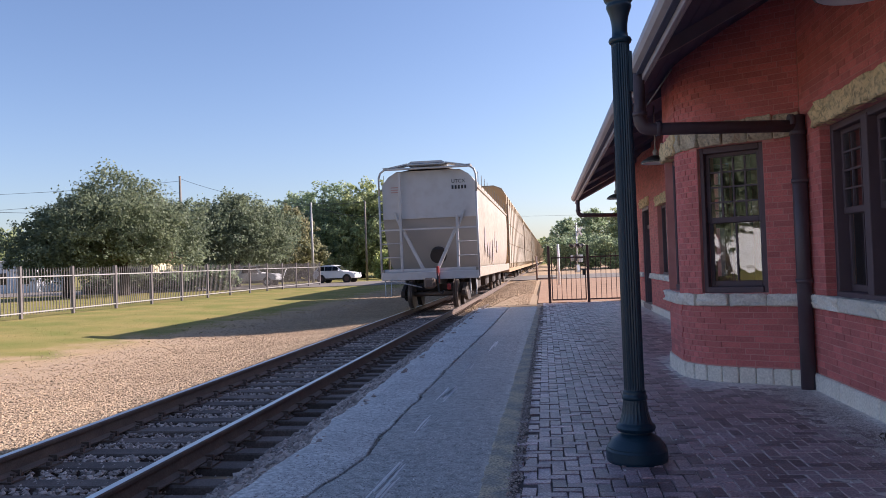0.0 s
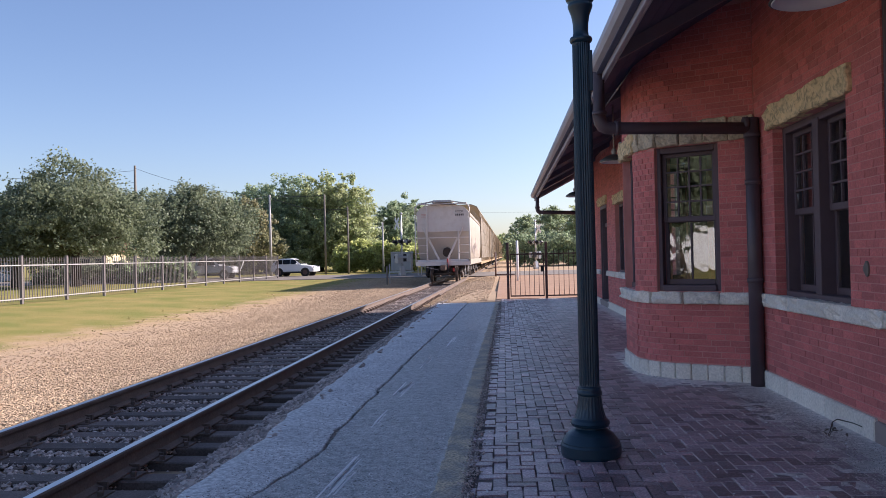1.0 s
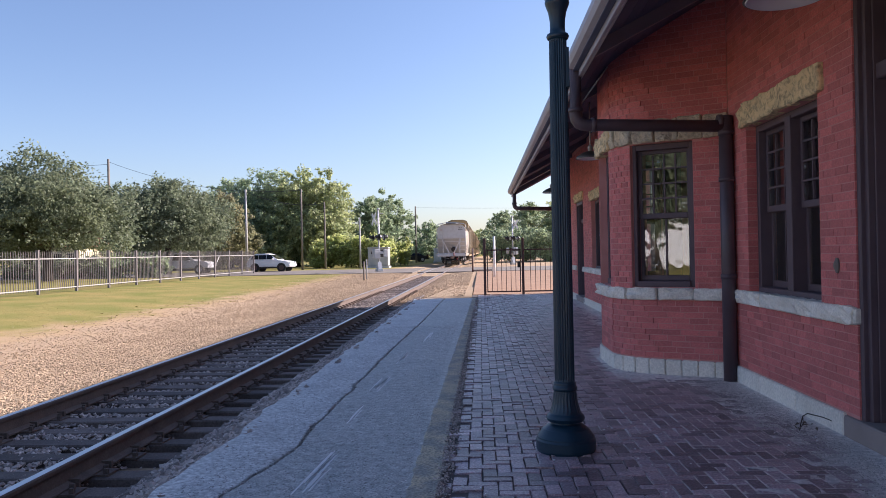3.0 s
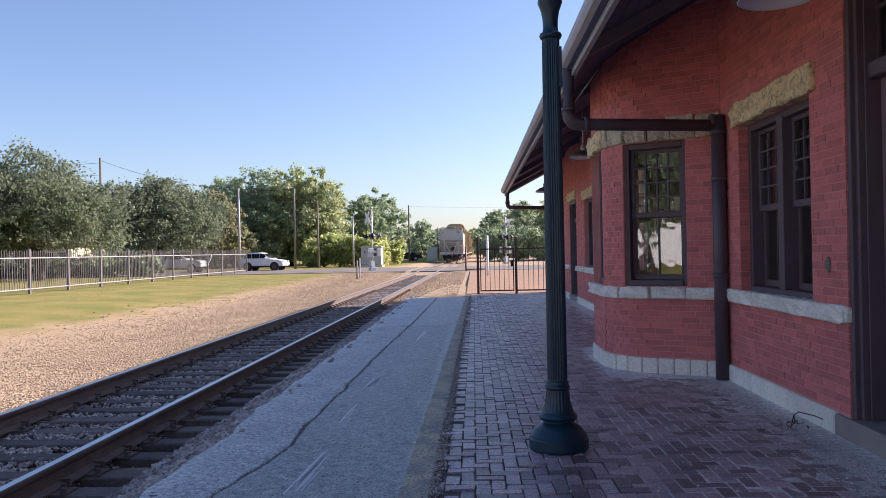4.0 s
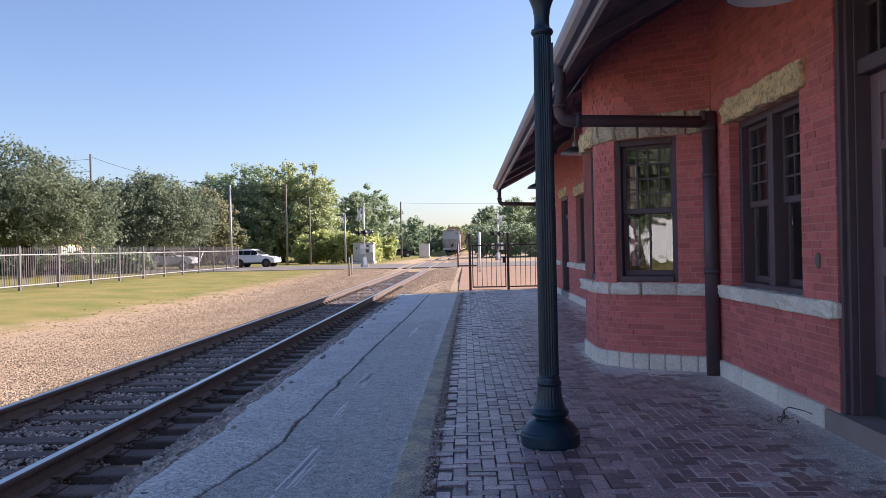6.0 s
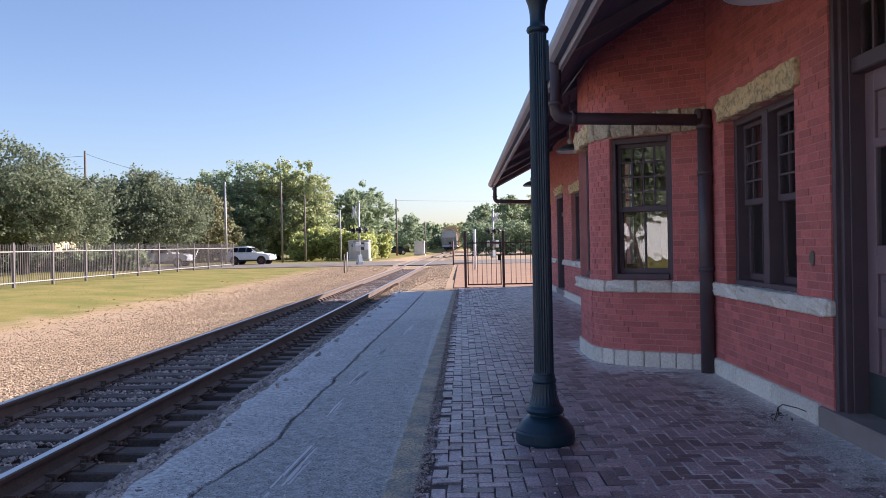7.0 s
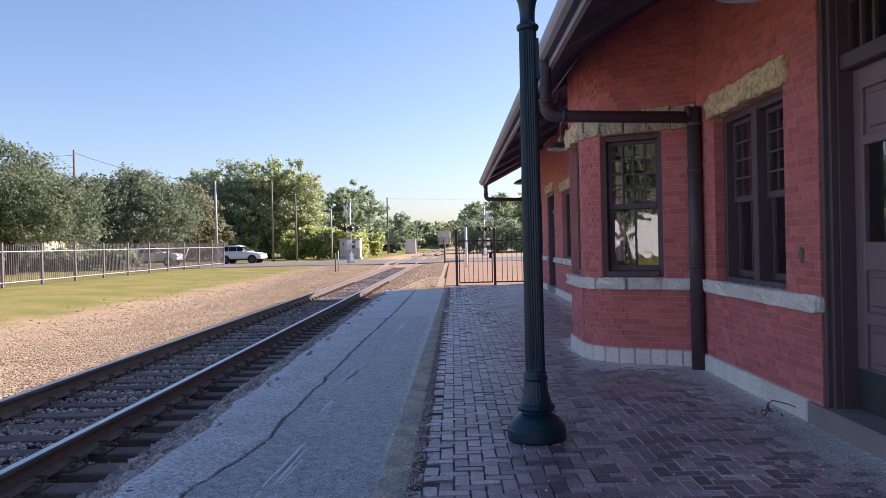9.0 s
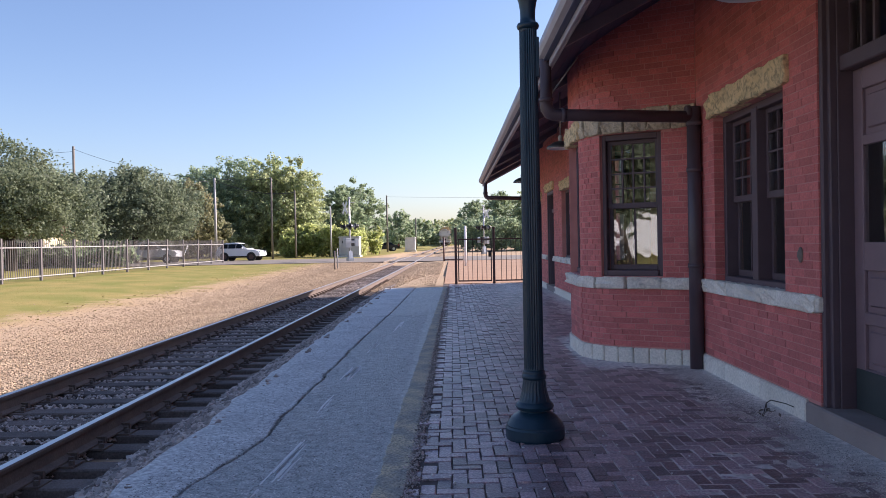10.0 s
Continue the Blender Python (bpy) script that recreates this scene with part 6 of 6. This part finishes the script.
def vehicle(name, m, kind, paint, label):
    """A parked car: shaped body, glasshouse, wheels, lights. Its front points to +x; base at z = 0."""
    v = empty(name, m, label, "car", group="waiting cars")
    if kind == "suv":
        L, W, prof = 4.3, 1.86, [(-2.08, 0.42), (-2.14, 0.80), (-2.05, 1.02), (-1.90, 1.10), (0.60, 1.06), (1.50, 0.98), (1.98, 0.86), (2.13, 0.66), (2.08, 0.40)]
        cab = [(-2.02, 1.08), (-1.62, 1.52), (-1.15, 1.66), (-0.35, 1.68), (0.10, 1.58), (0.92, 1.05)]
    elif kind == "pickup":
        L, W, prof = 5.6, 1.95, [(-2.75, 0.5), (-2.78, 1.12), (-0.85, 1.14), (0.9, 1.15), (2.3, 1.12), (2.7, 0.98), (2.75, 0.5)]
        cab = [(-0.85, 1.14), (-0.7, 1.82), (-0.4, 1.88), (0.7, 1.86), (1.5, 1.14)]
    else:
        L, W, prof = 4.6, 1.8, [(-2.25, 0.38), (-2.3, 0.85), (-2.0, 0.98), (1.0, 0.95), (2.1, 0.78), (2.28, 0.6), (2.25, 0.34)]
        cab = [(-1.75, 0.96), (-1.0, 1.40), (0.2, 1.42), (1.05, 0.95)]
    bm = bmesh.new()
    prism(bm, prof, 1, -W / 2, W / 2)
    bmesh.ops.bevel(bm, geom=[e for e in bm.edges], offset=0.06, segments=2, affect="EDGES")
    body = part("body", bm, paint, v)
    bm = bmesh.new()
    k0 = [bm.verts.new((x, -W / 2 * (0.97 if z < 1.2 else 0.80), z)) for x, z in cab]
    k1 = [bm.verts.new((x, W / 2 * (0.97 if z < 1.2 else 0.80), z)) for x, z in cab]
    n = len(cab)
    fs = [bm.faces.new((k0[i], k0[(i + 1) % n], k1[(i + 1) % n], k1[i])) for i in range(n)] + [bm.faces.new(k0[::-1]), bm.faces.new(k1)]
    bmesh.ops.recalc_face_normals(bm, faces=fs)
    bmesh.ops.bevel(bm, geom=[e for e in bm.edges], offset=0.04, segments=2, affect="EDGES")
    part("cabin", bm, paint, v)
    # side glass, one pane a door, and screens
    zlo, zhi = cab[0][1] + 0.06, cab[2][1] - 0.12
    x0, x1 = cab[0][0] + 0.32, cab[-1][0] - 0.35
    xs = [x0 + (x1 - x0) * k / 3 for k in range(4)] if kind == "suv" else [x0 + (x1 - x0) * k / 2 for k in range(3)]
    for s in (-1, 1):
        for a, b in zip(xs, xs[1:]):
            bm = bmesh.new()
            wl, wh = W / 2 * 0.962, W / 2 * 0.835
            top_in = 0.18 if b == xs[-1] else 0.0
            first = 0.14 if a == xs[0] else 0.0
            vs = [bm.verts.new(p) for p in ((a + 0.02, s * (wl + 0.012), zlo), (b - 0.02, s * (wl + 0.012), zlo), (b - 0.02 - top_in * 1.6, s * (wh + 0.012), zhi), (a + 0.02 + first, s * (wh + 0.012), zhi))]
            bm.faces.new(vs if s < 0 else vs[::-1])
            bmesh.ops.solidify(bm, geom=bm.faces[:], thickness=0.02)
            part("side_window", bm, M_CARGLASS, v)
    (xa, za), (xb, zb) = cab[-2], cab[-1]
    bm = bmesh.new()
    lo, hi = 0.16, 0.92
    xl, zl, xh, zh = xb + (xa - xb) * lo + 0.025, zb + (za - zb) * lo + 0.025, xb + (xa - xb) * hi + 0.025, zb + (za - zb) * hi + 0.025
    vs = [bm.verts.new(p) for p in ((xl, -W * 0.42, zl), (xl, W * 0.42, zl), (xh, W * 0.37, zh), (xh, -W * 0.37, zh))]
    bm.faces.new(vs)
    bmesh.ops.solidify(bm, geom=bm.faces[:], thickness=0.02)
    part("windscreen", bm, M_CARGLASS, v)
    wx0, wx1 = -L / 2 + 0.86, L / 2 - 0.88
    for x in (wx0, wx1):
        for s in (-1, 1):
            bm = bmesh.new()
            tube(bm, [(x, s * (W / 2 - 0.2), 0.36), (x, s * (W / 2 + 0.01), 0.36)], 0.36, 22)
            wheel = part("wheel", bm, M_RUBBER, v)
            bm = bmesh.new()
            tube(bm, [(x, s * (W / 2 + 0.005), 0.36), (x, s * (W / 2 + 0.025), 0.36)], 0.23, 18)
            part("rim", bm, M_GATE if kind == "suv" else M_ALU, wheel)
            bm = bmesh.new()
            tube(bm, [(x, s * (W / 2 - 0.1), 0.37), (x, s * (W / 2 + 0.006), 0.37)], 0.43, 22)
            part("wheel_arch", bm, M_BLACKPAINT, v)
    bm = bmesh.new()
    box(bm, (0, 0, 0.36), (L - 1.9, W - 0.02, 0.16), 0.03)
    part("sill", bm, M_BLACKPAINT, v)
    for s in (-1, 1):
        bm = bmesh.new()
        box(bm, (L / 2 - 0.12, s * (W / 2 - 0.3), 0.82), (0.14, 0.36, 0.12), 0.02)
        part("headlight", bm, M_ALU, v)
        bm = bmesh.new()
        box(bm, (-L / 2 + 0.05, s * (W / 2 - 0.2), 0.92), (0.10, 0.26, 0.2), 0.02)
        part("tail_light", bm, M_RED, v)
        bm = bmesh.new()
        box(bm, (cab[-1][0] - 0.45, s * (W / 2 + 0.08), 1.16), (0.12, 0.18, 0.13), 0.03)
        part("mirror", bm, paint, v)
    return v


vehicle("suv", pose(-19.55, 72.4, 0.012, 0, 0, -6), "suv", M_CARPAINT, "white sport utility car waiting on the road")
vehicle("pickup_truck", pose(-27.0, 69.5, 0.012), "pickup", M_GREYPAINT, "grey pickup truck on the road behind the fence")
vehicle("dark_car", pose(-11.2, 128.0, 0.0, 0, 0, 200), "sedan", M_BLACKPAINT, "dark car on the far side of the crossing")


def house(name, x, y, w, d, h, rz, wall, roofm, label, pitch=0.22):
    hs = empty(name, pose(x, y, 0, 0, 0, rz), label, "house")
    bm = bmesh.new()
    box(bm, (0, 0, h / 2), (w, d, h))
    part("wall", bm, wall, hs)
    bm = bmesh.new()
    prism(bm, [(-d / 2 - 0.4, h), (d / 2 + 0.4, h), (0, h + d * pitch)], 0, -w / 2 - 0.4, w / 2 + 0.4)
    part("roof", bm, roofm, hs)
    for k in range(4):
        bm = bmesh.new()
        box(bm, (-w / 2 + w * (k + 0.5) / 4, -d / 2 - 0.01, 1.5), (0.9, 0.06, 1.2), 0.01)
        part("window", bm, M_CARGLASS, hs)


house("bungalow", -43.4, 81.0, 6, 8, 2.8, 0, M_HOUSE, surf("dull_red_roof", (0.30, 0.115, 0.085), (0.23, 0.09, 0.07), 2, 30, 0.85, 0.3), "small cream house with a dull red roof behind the oaks", 0.12)
house("shed", -57.4, 78.0, 10.5, 6, 3.3, 0, M_SIDING, M_ALU, "low white metal building behind the fence", 0.03)
house("street_building", -31, -26, 34, 9, 2.9, -45, M_SIDING, M_SIDING, "long low white building across the street, sunlit")
for k, (x, y) in enumerate([(-37, -38), (-45, -30), (-29, -45), (-52, -20)]):
    tree(ELM, x, y, 15, 12, "tall green tree behind the white building", M_LEAF, 60 + k, 9000, 0.3, 0.05, 9, 0.24)


# ---- brick paving in herringbone, laid last ----
def paving():
    pv = empty("brick_paving", pose(0, 0, 0), "dark red herringbone brick paving, worn and uneven", "paving", kind="structure")
    bm = bmesh.new()
    prism(bm, [(-0.35, -0.1), (0.95, -0.1), (0.95, -0.014), (-0.35, -0.017)], 1, -8, 27.1)
    part("joint_bed", bm, M_JOINT, pv)
    bm = bmesh.new()
    prism(bm, [(0.95, -0.1), (2.8, -0.1), (2.8, 0.005), (2.5, 0.0), (2.0, -0.002), (1.4, -0.003), (0.95, -0.012)], 1, -8, 27.1)
    part("sand_bed", bm, M_SAND, pv)
    W, Lh = 0.0985, 0.197
    rng = random.Random(11)
    variants = []
    for k in range(5):
        bm = bmesh.new()
        box(bm, (0, 0, -0.03), (W - 0.009, Lh - 0.009, 0.06), 0.005)
        for v in bm.verts:
            v.co += Vector((rng.uniform(-1, 1), rng.uniform(-1, 1), rng.uniform(-0.6, 0.6))) * 0.002
        me = bpy.data.meshes.new("paver")
        bm.to_mesh(me)
        bm.free()
        me.materials.append(M_PAVER)
        variants.append(me)
    joined, made = [], 0
    # 90-degree herringbone on a unit grid: cell pairs along a diagonal period of four
    for j in range(-62, 280):
        for i in range(-2, 35):
            k = (i - j) % 4
            if k == 0:
                cx, cy, rot = (i + 1.0) * W, (j + 0.5) * W, 90
            elif k == 3:
                cx, cy, rot = (i + 0.5) * W, (j + 1.0) * W, 0
            else:
                continue
            x = cx - 0.42
            if x < kerb(cy) + (0.09 if rot else 0.04) + rng.uniform(-0.02, 0.02) or x > WX - 0.06 or cy > 26.9 or cy < -6:
                continue
            if BAY0 - 0.1 < cy < BAY1 + 0.1 and x > 1.52:
                continue
            flat = float(np.interp(x, [0.6, 1.4], [0.75, 0.22]))
            z = (0.008 * noise.noise((x * 0.9, cy * 0.9, 0)) + rng.uniform(-0.007, 0.005)) * flat
            m = pose(x, cy, z, rng.uniform(-2.0, 2.0) * flat, rng.uniform(-2.0, 2.0) * flat, rot + rng.uniform(-2.2, 2.2))
            if 4.3 < cy < 7.2 and made < 300 and -0.3 < x < 2.0 and (x + cy) % 0.5 < 0.3:
                ob = new("paver", variants[rng.randrange(5)])
                ob.parent, ob.matrix_basis = pv, m
                made += 1
            else:
                joined.append((m @ Matrix.Translation((0, 0, -0.03)) @ pose(0, 0, 0, 0, 0, 90), Lh - 0.009 - rng.uniform(0, 0.006)))
    # a simple field of the same bricks fills the wedge beside the bay
    for j in range(0, 42):
        for i in range(0, 12):
            x, y = 1.54 + 0.105 * (i + 0.5), BAY0 - 0.1 + 0.105 * (j + 0.5)
            if x > WX:
                continue
            joined.append((pose(x, y, -0.034 + rng.uniform(-0.004, 0.003), 0, 0, 0), 0.097))
    join_bricks("paver_field", joined, pv, M_PAVERJ, W - 0.009, 0.06)


paving()

# crumbled grit between the painted line and the bricks
rngg = np.random.default_rng(8)
scatter_stones("crumbs", 6000, lambda n, y: kerb(y) + 0.03 + rngg.normal(0, 0.035, n), lambda n: 3.8 + 21 * rngg.uniform(0, 1, n) ** 1.5,
               lambda x, y: 0 * x - 0.002, (0.004, 0.013), M_STONEST, "crumbled asphalt grit along the bricks' edge")

# stone chips standing out of the worn asphalt
rnga = np.random.default_rng(15)
scatter_stones("asphalt_chips", 48000, lambda n, y: rnga.uniform(-2.0, -0.52, n), lambda n: 3.9 + 12 * rnga.uniform(0, 1, n) ** 1.7,
               lambda x, y: 0 * x - 0.002, (0.003, 0.0085), M_CHIP, "small stone chips in the worn asphalt surface", squash=0.45)

# wind-blown dirt and leaves along the wall's foot, and a dry twig
rngd = np.random.default_rng(3)
scatter_stones("grit", 15000, lambda n, y: WX - 0.06 - np.abs(rngd.normal(0, 0.30, n)), lambda n: rngd.uniform(4.2, 8.95, n),
               lambda x, y: 0 * x + 0.001, (0.002, 0.007), M_DUST, "dirt and dry leaf litter along the wall's foot")
scatter_stones("litter", 220, lambda n, y: rngd.uniform(-0.2, 2.6, n), lambda n: rngd.uniform(4.5, 12, n),
               lambda x, y: 0 * x + 0.003, (0.004, 0.012), M_WHITE, "small pale chips scattered on the paving")


def dry_twig():
    t = empty("dry_twig", pose(2.66, 6.50, 0.01, 0, 0, 20), "dry brown twig with curled leaves by the plinth", "twig")
    rng = random.Random(2)
    bm = bmesh.new()
    tube(bm, [(-0.08, 0.06, 0.0), (-0.06, 0.05, 0.09), (-0.03, 0.03, 0.115), (0.06, -0.04, 0.09), (0.20, -0.14, 0.02)], [0.004, 0.005, 0.005, 0.004, 0.003], 6)
    part("stem", bm, M_BARK, t)
    bm = bmesh.new()
    tube(bm, [(-0.06, 0.05, 0.085), (-0.10, 0.0, 0.05), (-0.16, -0.03, 0.01)], [0.004, 0.003, 0.002], 5)
    part("side_shoot", bm, M_BARK, t)
    for k in range(14):
        bm = bmesh.new()
        u = rng.uniform(0.011, 0.019)
        v = [bm.verts.new(q) for q in ((-u * 1.5, 0, 0), (0, -u * 0.6, u * 0.4), (u * 1.5, 0, 0.1 * u), (0, u * 0.6, u * 0.4), (0, 0, -u * 0.1))]
        for i in range(4):
            bm.faces.new((v[i], v[(i + 1) % 4], v[4]))
        bmesh.ops.solidify(bm, geom=bm.faces[:], thickness=0.0012)
        lf = part("leaf", bm, M_DEBRIS, t)
        lf.matrix_basis = pose(rng.uniform(-0.17, -0.02), rng.uniform(-0.08, 0.08), rng.uniform(0.006, 0.05), rng.uniform(-50, 50), rng.uniform(-50, 50), rng.uniform(0, 360))


dry_twig()


def grass_tufts():
    """Short uneven grass: blades as thin upright slivers over the lawn."""
    n = 22000
    y = 14 + 52 * RNG.uniform(0, 1, n) ** 1.3
    x = RNG.uniform(-19.2, -9.5, n) + 0.03 * (y - 30)
    keep = np.array([noise.noise((a * 0.5, b * 0.35, 2.0)) for a, b in zip(x, y)]) > -0.75 + 0.2 * (x + 12.5)
    x, y = x[keep], y[keep]
    n = len(x)
    z = land(x, y)
    a = RNG.uniform(0, 6.283, n)
    h = RNG.uniform(0.004, 0.012, n)
    w = 0.018
    dx, dy = np.cos(a) * w, np.sin(a) * w
    tip = np.stack([x + RNG.normal(0, 0.03, n), y + RNG.normal(0, 0.03, n), z + h], 1)
    v = np.stack([np.stack([x - dx, y - dy, z - 0.01], 1), np.stack([x + dx, y + dy, z - 0.01], 1), tip], 1).reshape(-1, 3)
    ob = soup("grass", v, np.arange(n * 3).reshape(-1, 3), M_GRASSBLADE)
    tagged(ob, "short dry yellow-green grass on the lawn", "grass", kind="stuff")


grass_tufts()


def weeds():
    """Dry weed tufts where the lawn breaks up into gravel, taller blades in small fans."""
    rng = np.random.default_rng(12)
    k = 70
    cy = 20 + 44 * rng.uniform(0, 1, k)
    cx = -12.6 + 0.055 * cy + rng.normal(0, 1.1, k)
    blades = 12
    x, y = np.repeat(cx, blades), np.repeat(cy, blades)
    n = len(x)
    a, ln = rng.uniform(0, 6.283, n), rng.uniform(0.015, 0.05, n)
    sp = rng.uniform(0.02, 0.12, n)
    z = land(x, y)
    b0 = np.stack([x - 0.01, y, z - 0.01], 1)
    b1 = np.stack([x + 0.01, y, z - 0.01], 1)
    tip = np.stack([x + np.cos(a) * sp, y + np.sin(a) * sp, z + ln], 1)
    ob = soup("weeds", np.stack([b0, b1, tip], 1).reshape(-1, 3), np.arange(n * 3).reshape(-1, 3), M_GRASSBLADE)
    tagged(ob, "dry weed tufts at the gravel's edge", "weeds", kind="stuff")


weeds()


# ---- what moves: the train draws away along the track at an even speed ----
def motions():
    start, speed = 25.1, 20.7
    for car, ahead in [(HOPPER, 0.0)] + [(r, 19.6 + 28.3 * k) for k, r in enumerate(RACKS)]:
        walk(car, [(t, TRACK @ pose(0, start + speed * t + ahead, 0.012)) for t in (0.0, 2.5, 5.0, 7.5, 10.0)])


motions()
